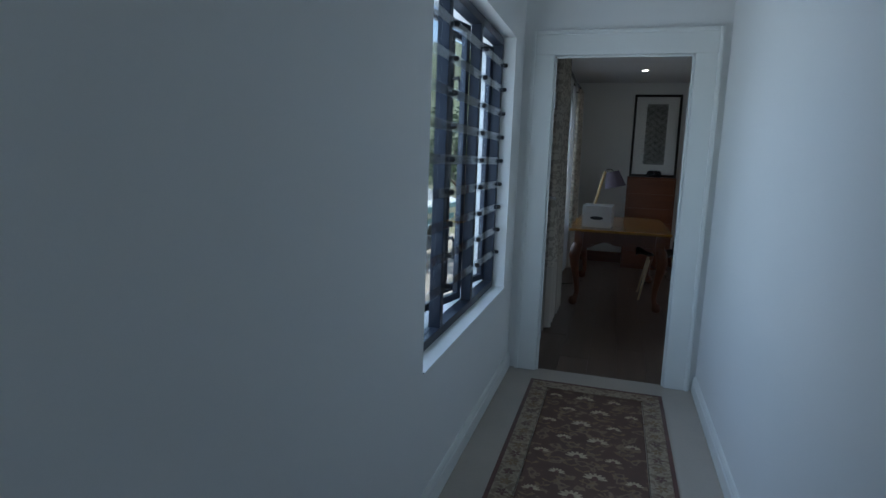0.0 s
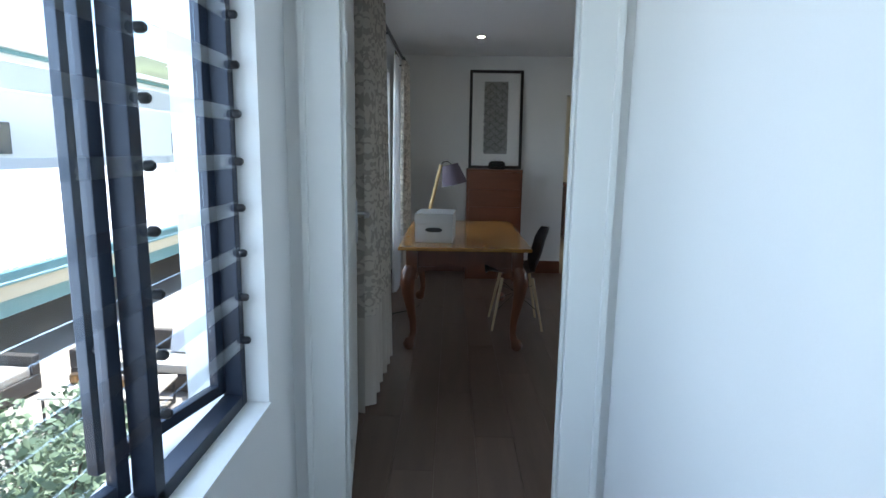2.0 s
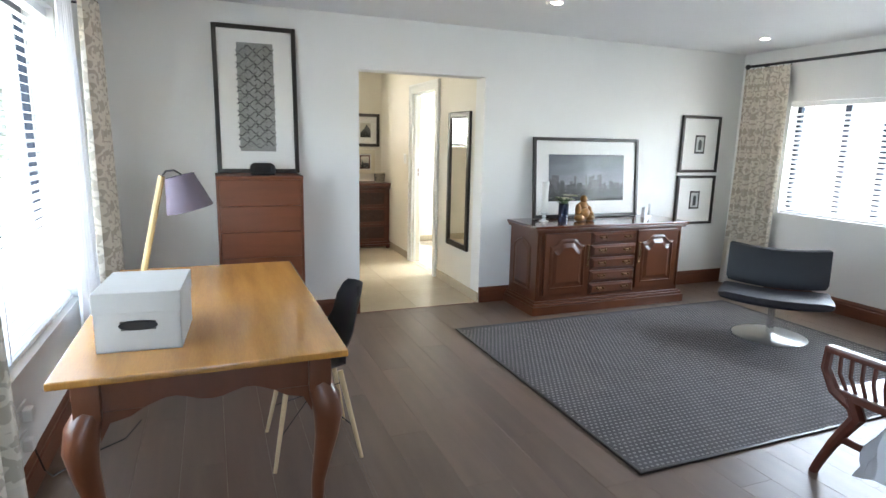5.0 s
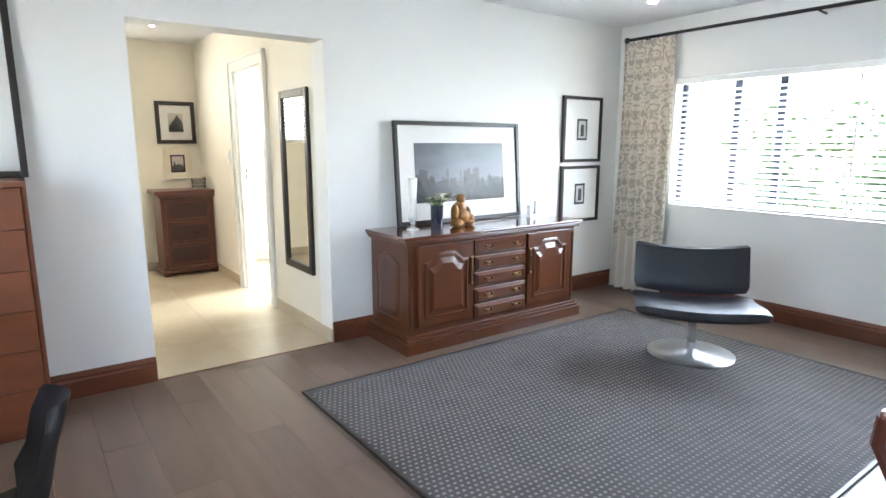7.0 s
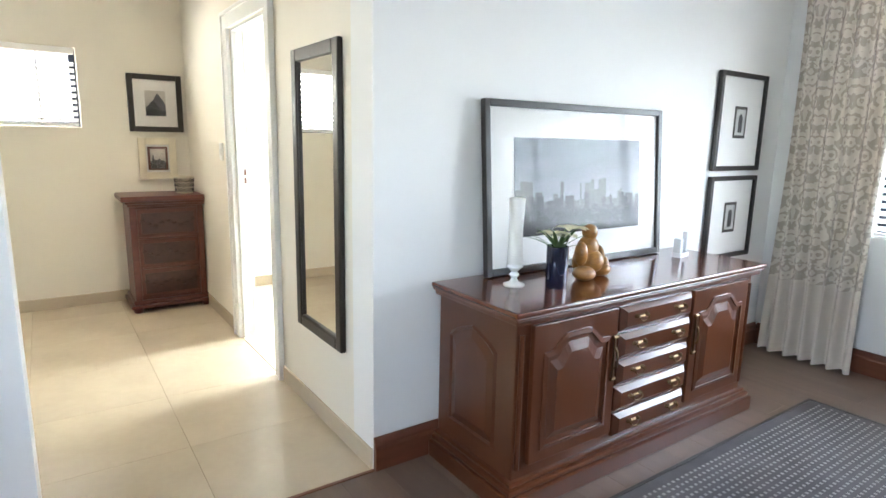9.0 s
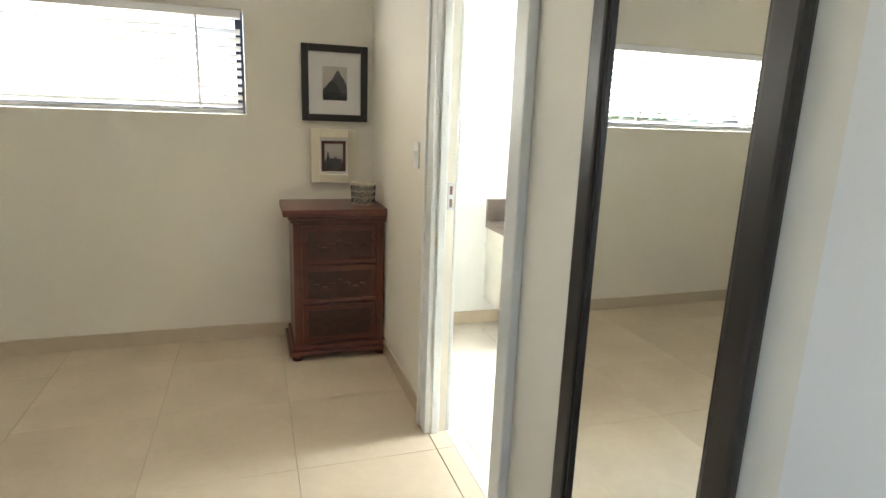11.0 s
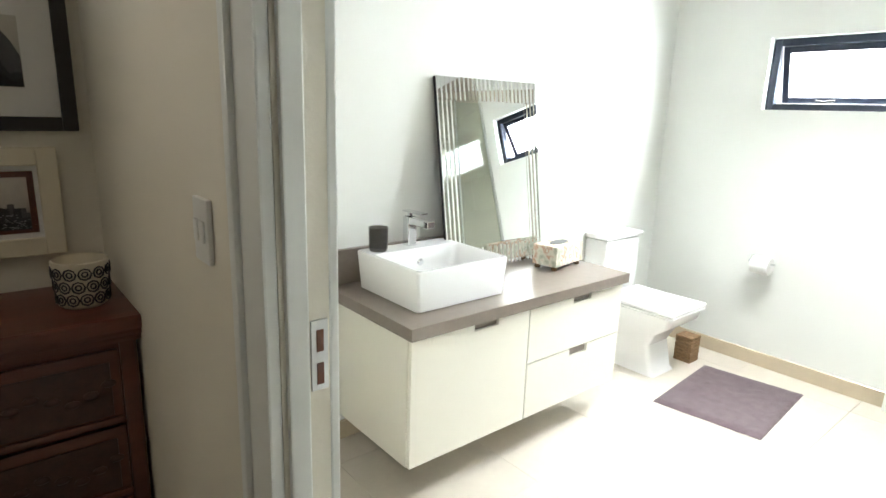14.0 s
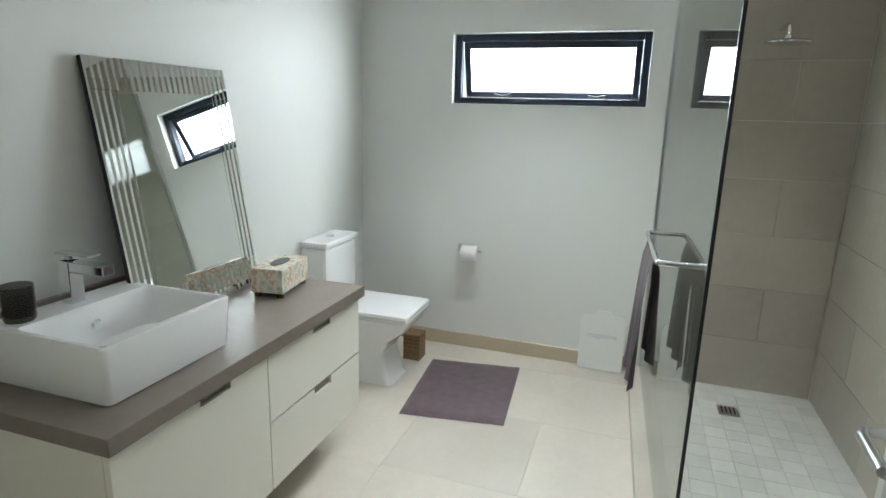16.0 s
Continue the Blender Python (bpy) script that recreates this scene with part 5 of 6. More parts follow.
small_chest()
cup = thing("patterned_cup", "cream cup with a dark geometric pattern on the chest", "cup", pose(2.585, 11.22, 0.905) @ Matrix.Scale(1.22, 4))
cream = surface("cream_glaze", (0.66, 0.6, 0.46), 0.3, var=0.05)
part("body", lathe(bmesh.new(), [(0.045, 0), (0.052, 0.006), (0.06, 0.11), (0.056, 0.112), (0.05, 0.02)]), cream, cup, smooth=True)
bm = bmesh.new()
for row in range(3):
    for k in range(12):
        a = 2 * math.pi * (k + 0.5 * (row % 2)) / 12
        zc = 0.024 + row * 0.031
        rr = 0.0535 + 0.062 * (zc / 0.11) * 0.115
        ring = [(math.cos(t), math.sin(t)) for t in (i * 0.7854 for i in range(9))]
        for f in (0.0132, 0.006):
            tube(bm, [((rr + 0.0008) * math.cos(a + f * u / rr), (rr + 0.0008) * math.sin(a + f * u / rr), zc + f * v) for u, v in ring], 0.002, 4)
part("pattern", bm, BLACK, cup, "dark ring pattern")
mountain = picture_print("mountain_photograph", [(0.0, (0.3, 0.28, 0.25)), (0.6, (0.42, 0.4, 0.36)), (1.0, (0.55, 0.52, 0.47))], 9, fade=(0.14, 0.34))
mtn = framed("framed_mountain_photograph", 0.402, 0.453, 0.042, 0.03, pose(2.455, 11.505, 1.388), BLACKWOOD, "dark-framed mountain photograph with a wide mount", 0.15, 0.2, mountain)
r6 = random.Random(4)
for tone, peak, lift in ((2, 0.15, 0.06), (1, 0.11, 0.03), (0, 0.05, 0.01)):
    ridge = []
    for k in range(16):
        x = 0.074 - 0.148 * k / 15
        bulge = max(0.0, 1 - abs(x - (0.02 if tone == 2 else -0.02)) / 0.06)
        ridge.append((x, 0.129 + lift + peak * 0.75 * bulge ** 0.7 + r6.uniform(0, 0.012)))
    part("printed_rock", prism(bmesh.new(), [(-0.074, 0.128), (0.074, 0.128)] + ridge, "y", -0.0174 - 0.0003 * (2 - tone), -0.017), TONES[tone], mtn)
street = picture_print("street_photograph", [(0.0, (0.03, 0.025, 0.025)), (0.45, (0.12, 0.1, 0.09)), (0.6, (0.4, 0.36, 0.33)), (1.0, (0.6, 0.56, 0.5))], 24, stretch=(2, 1, 0.6), fade=(0.06, 0.3))
sfp = framed("framed_street_photograph", 0.285, 0.335, 0.055, 0.03, pose(2.445, 11.505, 1.005), surface("cream_frame_paint", (0.68, 0.62, 0.48), 0.5, var=0.06), "cream moulded frame with a small street photograph", 0.115, 0.155, street, DARKWOOD)
skyline(sfp, -0.057, 0.057, 0.084, 0.05, 0.13, 0.016, -0.017, 9)
switch = thing("light_switch", "white light switch beside the bathroom door", "switch", pose(2.692, 10.40, 1.26))
boxes("plate", TRIM, switch, (-0.01, 0, -0.04, 0.04, -0.06, 0.06), bevel=0.003)
for y in (-0.016, 0.016):
    boxes("rocker", TRIM, switch, (-0.015, -0.01, y - 0.011, y + 0.011, -0.02, 0.02), bevel=0.002)

# ---------------------------------------------------------------- bathroom


def vanity():
    v = thing("vanity_unit", "wall-hung cream vanity with cut-out finger pulls", "vanity", pose(0, 0, 0))
    x0, x1, xs, y0, y1, z0, z1 = 3.50, 4.79, 4.12, 10.845, 11.443, 0.18, 0.70
    boxes("carcass", VANITY, v, (x0, x1, y0 + 0.02, y1, z0, z1), bevel=0.002)

    def front(name, a, b, lo, hi, pull):
        c = (a + b) / 2 + pull
        bm = bmesh.new()
        for dims in ((a, c - 0.065, y0, y0 + 0.019, hi - 0.035, hi), (c + 0.065, b, y0, y0 + 0.019, hi - 0.035, hi), (a, b, y0, y0 + 0.019, lo, hi - 0.035)):
            box(bm, *dims)
        d = part(name, bm, VANITY, v)
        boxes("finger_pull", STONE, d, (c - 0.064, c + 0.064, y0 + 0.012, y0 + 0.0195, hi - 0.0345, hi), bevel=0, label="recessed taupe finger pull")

    front("cupboard_door", x0 + 0.003, xs - 0.003, z0 + 0.003, z1 - 0.002, 0.06)
    mid = (z0 + z1) / 2 + 0.0
    front("drawer_front", xs + 0.003, x1 - 0.003, mid + 0.003, z1 - 0.002, 0.02)
    front("drawer_front", xs + 0.003, x1 - 0.003, z0 + 0.003, mid - 0.003, 0.02)


vanity()
top = thing("vanity_worktop", "taupe stone worktop with an upstand", "worktop", pose(0, 0, 0))
part("slab", box(bmesh.new(), 3.485, 4.805, 10.822, 11.4435, 0.70, 0.748, 0.003), STONE, top)
part("upstand", box(bmesh.new(), 3.485, 4.805, 11.418, 11.4435, 0.748, 0.90, 0.003), STONE, top)


def basin():
    b = thing("basin", "square white porcelain vessel basin", "basin", pose(3.82, 11.14, 0.748))
    wx, wy, h = 0.235, 0.215, 0.163
    bm = bmesh.new()
    def ring(ax0, ax1, ay0, ay1, z, r):
        pts = []
        for cx, cy, a0 in ((ax1 - r, ay1 - r, 0), (ax0 + r, ay1 - r, 90), (ax0 + r, ay0 + r, 180), (ax1 - r, ay0 + r, 270)):
            for k in range(5):
                a = radians(a0 + 22.5 * k)
                pts.append(bm.verts.new((cx + r * math.cos(a), cy + r * math.sin(a), z)))
        return pts
    ls = [ring(-wx + 0.018, wx - 0.018, -wy + 0.018, wy - 0.018, 0, 0.02), ring(-wx + 0.01, wx - 0.01, -wy + 0.01, wy - 0.01, 0.004, 0.018), ring(-wx, wx, -wy, wy, h - 0.006, 0.014), ring(-wx + 0.004, wx - 0.004, -wy + 0.004, wy - 0.004, h, 0.012),
          ring(-wx + 0.016, wx - 0.016, -wy + 0.016, wy - 0.11, h, 0.014), ring(-wx + 0.022, wx - 0.022, -wy + 0.022, wy - 0.116, h - 0.008, 0.02), ring(-wx + 0.05, wx - 0.05, -wy + 0.05, wy - 0.14, 0.05, 0.05), ring(-0.03, 0.03, -0.08, -0.02, 0.042, 0.02)]
    for a, c in zip(ls, ls[1:]):
        for i in range(20):
            bm.faces.new((a[i], a[(i + 1) % 20], c[(i + 1) % 20], c[i]))
    bm.faces.new(ls[0][::-1])
    bm.faces.new(ls[-1])
    part("bowl", bm, PORCELAIN, b, smooth=True)
    part("drain", lathe(bmesh.new(), [(0.028, 0.043), (0.028, 0.049), (0.02, 0.053)], 0, -0.05, 20), CHROME, b, "chrome drain", True)
    part("overflow", tube(bmesh.new(), [(0.0, 0.083, 0.108), (0.0, 0.074, 0.104)], [0.016, 0.013], 16), CHROME, b, "chrome overflow ring", True)
    t = thing("basin_tap", "square chrome mixer tap on the basin", "tap", pose(3.82, 11.30, 0.748 + h, 0, 0, 0))
    boxes("body", CHROME, t, (-0.022, 0.022, -0.022, 0.022, 0, 0.13), bevel=0.003)
    boxes("spout", CHROME, t, (-0.02, 0.02, -0.15, 0.022, 0.1, 0.13), bevel=0.003)
    boxes("lever", CHROME, t, (-0.02, 0.02, -0.10, 0.03, 0.15, 0.156), (-0.008, 0.008, -0.008, 0.008, 0.13, 0.15), bevel=0.002)


basin()
tumbler = thing("tumbler", "smoky grey glass tumbler on the basin ledge", "tumbler", pose(3.655, 11.295, 0.911))
bm = bmesh.new()
lathe(bm, [(0.036, 0.001), (0.04, 0.012), (0.041, 0.10), (0.037, 0.10), (0.036, 0.015), (0.01, 0.012)], segments=28)
part("glass", bm, glass_material("smoke_glass", (0.5, 0.49, 0.47)), tumbler, smooth=True)

bath_mirror = thing("vanity_mirror", "frameless silvered mirror with striped border leaning on the wall", "mirror", pose(4.36, 11.28, 0.750, -9, 0, 0))
mw, mh = 0.33, 0.90
boxes("backing", BLACK, bath_mirror, (-mw, mw, -0.004, 0.012, 0, mh), bevel=0)
boxes("centre_glass", MIRROR, bath_mirror, (-mw + 0.105, mw - 0.105, -0.012, -0.0045, 0.105, mh - 0.105), bevel=0.0)
bm0 = bmesh.new()


def strip(a, b, vertical):
    """A strip of mirror with bevelled flanks."""
    bm = bmesh.new()
    (x0, z0), (x1, z1) = a, b
    k = 0.006
    lo = [(x0, z0), (x1, z0), (x1, z1), (x0, z1)]
    hi = [(x0 + k, z0 + k * (not vertical)), (x1 - k, z0 + k * (not vertical)), (x1 - k, z1 - k * (not vertical)), (x0 + k, z1 - k * (not vertical))] if vertical else [(x0, z0 + k), (x1, z0 + k), (x1, z1 - k), (x0, z1 - k)]
    L = [bm.verts.new((u, -0.005, v)) for u, v in lo]
    H = [bm.verts.new((u, -0.0085, v)) for u, v in hi]
    for i in range(4):
        bm.faces.new((L[i], L[(i + 1) % 4], H[(i + 1) % 4], H[i]))
    bm.faces.new(H)
    part("mirror_strip", bm, MIRROR, bath_mirror)


bm0.free()
for s in (-1, 1):
    for k in range(4):
        a = s * (mw - 0.026 * k)
        b = s * (mw - 0.026 * (k + 1))
        strip((min(a, b), 0.105), (max(a, b), mh - 0.105), True)
n = 24
for k in range(n):
    a, b = -mw + 2 * mw * k / n, -mw + 2 * mw * (k + 1) / n
    strip((a, mh - 0.104), (b, mh), True)
    strip((a, 0), (b, 0.104), True)

tissue = thing("tissue_box", "floral patterned tissue box on small brass feet", "tissue box", pose(4.615, 11.12, 0.748, 0, 0, 8))
flor = picture_print("floral_paper", [(0.0, (0.1, 0.16, 0.09)), (0.4, (0.5, 0.5, 0.4)), (0.5, (0.68, 0.66, 0.56)), (0.62, (0.5, 0.3, 0.2)), (0.7, (0.66, 0.64, 0.55))], 26)
boxes("carton", flor, tissue, (-0.125, 0.125, -0.068, 0.068, 0.02, 0.12), bevel=0.003)
part("opening", prism(bmesh.new(), [(0.07 * math.cos(a), 0.03 * math.sin(a)) for a in (i * 0.314 for i in range(20))], "z", 0.1195, 0.122), BLACK, tissue, "dark oval opening")
for sx in (-1, 1):
    for sy in (-1, 1):
        part("foot", lathe(bmesh.new(), [(0.014, 0), (0.016, 0.008), (0.01, 0.02)], sx * 0.105, sy * 0.048, 8), BRASS, tissue, "brass foot", True)


def toilet():
    t = thing("toilet", "square white porcelain toilet with the lid down", "toilet", pose(5.45, 11.44, 0))
    boxes("cistern", PORCELAIN, t, (-0.18, 0.18, -0.16, 0.0, 0.40, 0.76), bevel=0.02)
    boxes("cistern_lid", PORCELAIN, t, (-0.19, 0.19, -0.17, 0.0, 0.762, 0.795), bevel=0.01)
    part("flush_button", lathe(bmesh.new(), [(0.025, 0.795), (0.025, 0.8), (0.02, 0.803)], 0, -0.085, 20), CHROME, t, "chrome flush button", True)
    bm = bmesh.new()
    prof = [(0.0, 0.125, -0.52, 0.0), (0.02, 0.12, -0.5, 0.0), (0.18, 0.12, -0.46, 0.0), (0.26, 0.14, -0.5, 0.0), (0.34, 0.175, -0.6, 0.0), (0.395, 0.18, -0.62, 0.0)]
    rows = []
    for z, hw, ya, yb in prof:
        r = 0.03
        pts = []
        for cx, cy, a0 in ((hw - r, yb - r, 0), (-hw + r, yb - r, 90), (-hw + r, ya + r, 180), (hw - r, ya + r, 270)):
            for k in range(5):
                a = radians(a0 + 22.5 * k)
                pts.append(bm.verts.new((cx + r * math.cos(a), cy + r * math.sin(a), z)))
        rows.append(pts)
    for a, b in zip(rows, rows[1:]):
        for i in range(20):
            bm.faces.new((a[i], a[(i + 1) % 20], b[(i + 1) % 20], b[i]))
    bm.faces.new(rows[0][::-1])
    bm.faces.new(rows[-1])
    part("pan", bm, PORCELAIN, t, smooth=True)
    boxes("seat", PORCELAIN, t, (-0.185, 0.185, -0.63, -0.165, 0.398, 0.412), bevel=0.006)
    boxes("lid", PORCELAIN, t, (-0.187, 0.187, -0.632, -0.17, 0.414, 0.44), bevel=0.01)


toilet()
bin_ = thing("woven_basket", "small woven brown basket beside the toilet", "basket", pose(5.76, 10.95, 0))
wick = surface("woven_wicker", (0.26, 0.16, 0.075), 0.7, var=0.5, scale=60, stretch=(1, 1, 3), bump=0.08)
for i in range(7):
    boxes("woven_band", wick, bin_, (-0.055 + 0.002 * (i % 2), 0.055 - 0.002 * (i % 2), -0.055, 0.055, i * 0.024, i * 0.024 + 0.022), bevel=0.005)
mat_ = thing("bath_mat", "mauve-brown towelling bath mat", "mat", pose(0, 0, 0))
MAUVE = surface("mauve_towelling", (0.125, 0.088, 0.098), 0.95, var=0.3, scale=20, fine=260, bump=0.09, sheen=0.2)
bm = bmesh.new()
ca, cb, cc, cd = Vector((5.068, 10.765, 0)), Vector((5.147, 10.238, 0)), Vector((5.845, 10.294, 0)), Vector((5.767, 10.828, 0))
N = 24
g = [[bm.verts.new(ca.lerp(cd, i / N).lerp(cb.lerp(cc, i / N), j / N) + Vector((0, 0, 0.014 + 0.003 * noise.noise(Vector((i * 0.5, j * 0.5, 3))) - 0.012 * (i in (0, N) or j in (0, N))))) for j in range(N + 1)] for i in range(N + 1)]
for i in range(N):
    for j in range(N):
        bm.faces.new((g[i][j], g[i + 1][j], g[i + 1][j + 1], g[i][j + 1]))
part("towelling", bm, MAUVE, mat_, smooth=True)
roll = thing("toilet_roll_holder", "chrome holder with a white toilet roll", "roll holder", pose(6.05, 10.68, 0.66))
boxes("plate", CHROME, roll, (-0.012, 0, 0.05, 0.09, -0.02, 0.03), bevel=0.003)
part("arm", tube(bmesh.new(), [(-0.005, 0.07, 0.005), (-0.07, 0.07, 0.005), (-0.07, 0.06, 0.005), (-0.07, -0.08, 0.005)], 0.007, 8), CHROME, roll, smooth=True)
rl = lathe(bmesh.new(), [(0.052, -0.05), (0.053, -0.048), (0.053, 0.048), (0.052, 0.05)], segments=28)
bmesh.ops.transform(rl, matrix=pose(-0.07, -0.005, -0.012, 90, 0, 0), verts=rl.verts)
part("paper_roll", rl, surface("tissue_paper", (0.82, 0.81, 0.79), 0.95, var=0.04, fine=200), roll, "white paper roll", True)

# window of the bathroom
bw = tagged(new("window_bathroom"), "high dark aluminium window with a frosted hopper", "window", kind="structure")
xw, a, b, lo, hi = 6.12, 9.727, 10.843, 1.557, 1.953
boxes("window_frame", FRAME, bw, (xw - 0.025, xw + 0.025, a, a + 0.04, lo, hi), (xw - 0.025, xw + 0.025, b - 0.04, b, lo, hi), (xw - 0.025, xw + 0.025, a + 0.04, b - 0.04, lo, lo + 0.035), (xw - 0.025, xw + 0.025, a + 0.04, b - 0.04, hi - 0.04, hi))
hop = new("sash")
hop.parent = bw
hop.matrix_basis = pose(xw + 0.01, (a + b) / 2, hi - 0.04, 0, -16, 0)
q = (b - a) / 2 - 0.045
for n, dims in (("stile", (-0.015, 0.015, -q, -q + 0.035, -0.325, 0)), ("stile", (-0.015, 0.015, q - 0.035, q, -0.325, 0)), ("rail", (-0.015, 0.015, -q + 0.035, q - 0.035, -0.325, -0.29)), ("rail", (-0.015, 0.015, -q + 0.035, q - 0.035, -0.035, 0))):
    boxes(n, FRAME, hop, dims)
FROST, fnt, _, fln = nodes_of("frosted_pane")
ftr, ftl, fmx = (fnt.nodes.new(k) for k in ("ShaderNodeBsdfTransparent", "ShaderNodeBsdfTranslucent", "ShaderNodeMixShader"))
ftl.inputs[0].default_value = (0.93, 0.95, 0.95, 1)
fmx.inputs[0].default_value = 0.75
fln.new(ftr.outputs[0], fmx.inputs[1])
fln.new(ftl.outputs[0], fmx.inputs[2])
fln.new(fmx.outputs[0], fnt.nodes["Material Output"].inputs[0])
boxes("pane", FROST, hop, (-0.003, 0.003, -q + 0.03, q - 0.03, -0.3, -0.03), bevel=0).visible_shadow = False
for y in (-0.28, 0.28):
    part("catch", tube(bmesh.new(), [(-0.02, y - 0.05, -0.305), (-0.04, y, -0.31), (-0.02, y + 0.05, -0.305)], 0.008, 8), BLACK, hop, "black catch", True)

# shower
GY = 9.53
kerb = structure("shower_kerb", BTILE, (4.22, 6.045, GY - 0.05, GY + 0.07, 0.0, 0.05), label="low tiled shower kerb", bevel=0.004, category="kerb")
screen = thing("shower_screen", "frameless clear glass shower screen", "shower screen", pose(0, 0, 0))
part("glass_panel", box(bmesh.new(), 4.27, 6.03, GY - 0.004, GY + 0.004, 0.052, 2.15), SHOWER_GLASS, screen).visible_shadow = False
boxes("edge", BLACK, screen, (4.263, 4.2695, GY - 0.005, GY + 0.005, 0.052, 2.15), bevel=0, label="dark polished glass edge")
boxes("wall_channel", STEEL, screen, (6.032, 6.042, GY - 0.012, GY + 0.012, 0.052, 2.15), bevel=0.002)
rail = thing("towel_rail", "chrome towel rail fixed to the shower screen", "towel rail", pose(0, 0, 0))
part("bar", tube(bmesh.new(), [(4.78, GY + 0.005, 0.985), (4.78, GY + 0.075, 0.985), (4.80, GY + 0.085, 0.985), (5.36, GY + 0.085, 0.985), (5.38, GY + 0.075, 0.985), (5.38, GY + 0.005, 0.985)], 0.011, 10), CHROME, rail, smooth=True)
towel = thing("towel", "dark mauve towel hanging on the rail", "towel", pose(0, 0, 0))
bm = bmesh.new()
rows = []
for j in range(15):
    t = j / 14
    s = t * 2 - 1
    row = []
    for i in range(21):
        u = i / 20
        x = 4.86 + 0.40 * u + 0.02 * math.sin(6 * t)
        dz = abs(s)
        y = GY + 0.085 + (0.02 if s > 0 else -0.024) * min(1, dz * 6) + 0.016 * math.sin(u * 13 + 2 * s) * dz + 0.02 * (s > 0) * dz
        row.append(bm.verts.new((x, y, 1.0 - 0.57 * dz * (1 if s > 0 else 0.8) - 0.05 * u * dz)))
    rows.append(row)
for a_, b_ in zip(rows, rows[1:]):
    for i in range(20):
        bm.faces.new((a_[i], a_[i + 1], b_[i + 1], b_[i]))
bmesh.ops.solidify(bm, geom=bm.faces, thickness=0.006)
part("cloth", bm, MAUVE, towel, smooth=True)
# the screen runs slightly off square to the window wall
skew = pose(4.27, GY, 0, 0, 0, 2.5) @ pose(-4.27, -GY, 0)
for ob in (kerb, screen, rail, towel):
    ob.matrix_world = skew @ ob.matrix_world
head = thing("rain_shower", "round chrome rain shower on a wall arm", "shower head", pose(5.86, 9.12, 1.86))
part("arm", tube(bmesh.new(), [(0.18, 0, 0.09), (0.06, 0, 0.09), (0.02, 0, 0.085), (0.0, 0, 0.06), (0.0, 0, 0.02)], 0.011, 10), CHROME, head, smooth=True)
part("rose", lathe(bmesh.new(), [(0.10, 0), (0.102, 0.006), (0.09, 0.014), (0.025, 0.022), (0.02, 0.035)], segments=32), CHROME, head, smooth=True)
drain = thing("shower_drain", "small square steel floor drain", "drain", pose(5.72, 9.16, 0.004))
boxes("grate", STEEL, drain, (-0.05, 0.05, -0.05, 0.05, 0.0, 0.006), bevel=0.001)
for i in range(4):
    boxes("slot", BLACK, drain, (-0.038, 0.038, -0.034 + i * 0.02, -0.026 + i * 0.02, 0.0062, 0.0068), bevel=0)
board = thing("white_sign_board", "white wooden magazine rack with a cut-out handle", "sign", pose(6.035, 9.84, 0.0, 0, 5, 0))
bm = bmesh.new()
prism(bm, [(-0.13, 0), (0.13, 0), (0.13, 0.3), (0.11, 0.335), (0.05, 0.34), (0.035, 0.365), (-0.035, 0.365), (-0.05, 0.34), (-0.11, 0.335), (-0.13, 0.3)], "x", -0.05, -0.035)
part("board", bm, TRIM, board)
txt = bpy.data.curves.new("lettering", "FONT")
txt.body, txt.size, txt.extrude, txt.align_x = "magazine", 0.048, 0.001, "CENTER"
lt = new("lettering_source", txt)
deps = bpy.context.evaluated_depsgraph_get()
tm = bpy.data.meshes.new_from_object(lt.evaluated_get(deps))
bpy.data.objects.remove(lt)
tm.materials.append(surface("pale_grey_letters", (0.55, 0.56, 0.56), 0.6))
lo_ = new("lettering", tm)
lo_.parent = board
lo_.matrix_basis = Matrix(((0, 0, -1, -0.0515), (-1, 0, 0, 0), (0, 1, 0, 0.2), (0, 0, 0, 1)))
tagged(lo_, "pale grey lettering")

# ---------------------------------------------------------------- boards and tiles


def laid(name, material, parent, x, y, z, mesh):
    o = new(name, mesh)
    o.parent = parent
    o.matrix_basis = Matrix.Translation((x, y, z))
    return o


def piece_mesh(name, w, d, t, material, bevel=0.002):
    return mesh_of(name, box(bmesh.new(), 0.0, w, 0.0, d, 0.0, t, bevel), material)


boards = tagged(new("bedroom_floorboards"), "dark brown laminate floorboards with visible seams", "floor", kind="structure")
PW, PL = 0.192, 1.38
full = piece_mesh("plank", PW - 0.0008, PL - 0.0008, 0.012, PLANK, 0.001)
cache = {}


def plank_run(x0, x1, y0, y1):
    col = 0
    x = x0
    while x < x1 - 0.005:
        w = min(PW, x1 - x)
        y = y0 - (col * 0.53) % PL
        while y < y1 - 0.005:
            a, b = max(y, y0), min(y + PL, y1)
            if b - a > 0.01:
                key = (round(w, 3), round(b - a, 3))
                if key not in cache:
                    cache[key] = full if key == (PW, PL) else piece_mesh("plank", w - 0.0008, b - a - 0.0008, 0.012, PLANK, 0.001)
                laid("plank", PLANK, boards, x, a, -0.012, cache[key])
            y += PL
        x += PW
        col += 1


plank_run(-0.36, 1.0, 3.49, 8.155)
plank_run(1.0, 5.74, 2.4, 8.155)


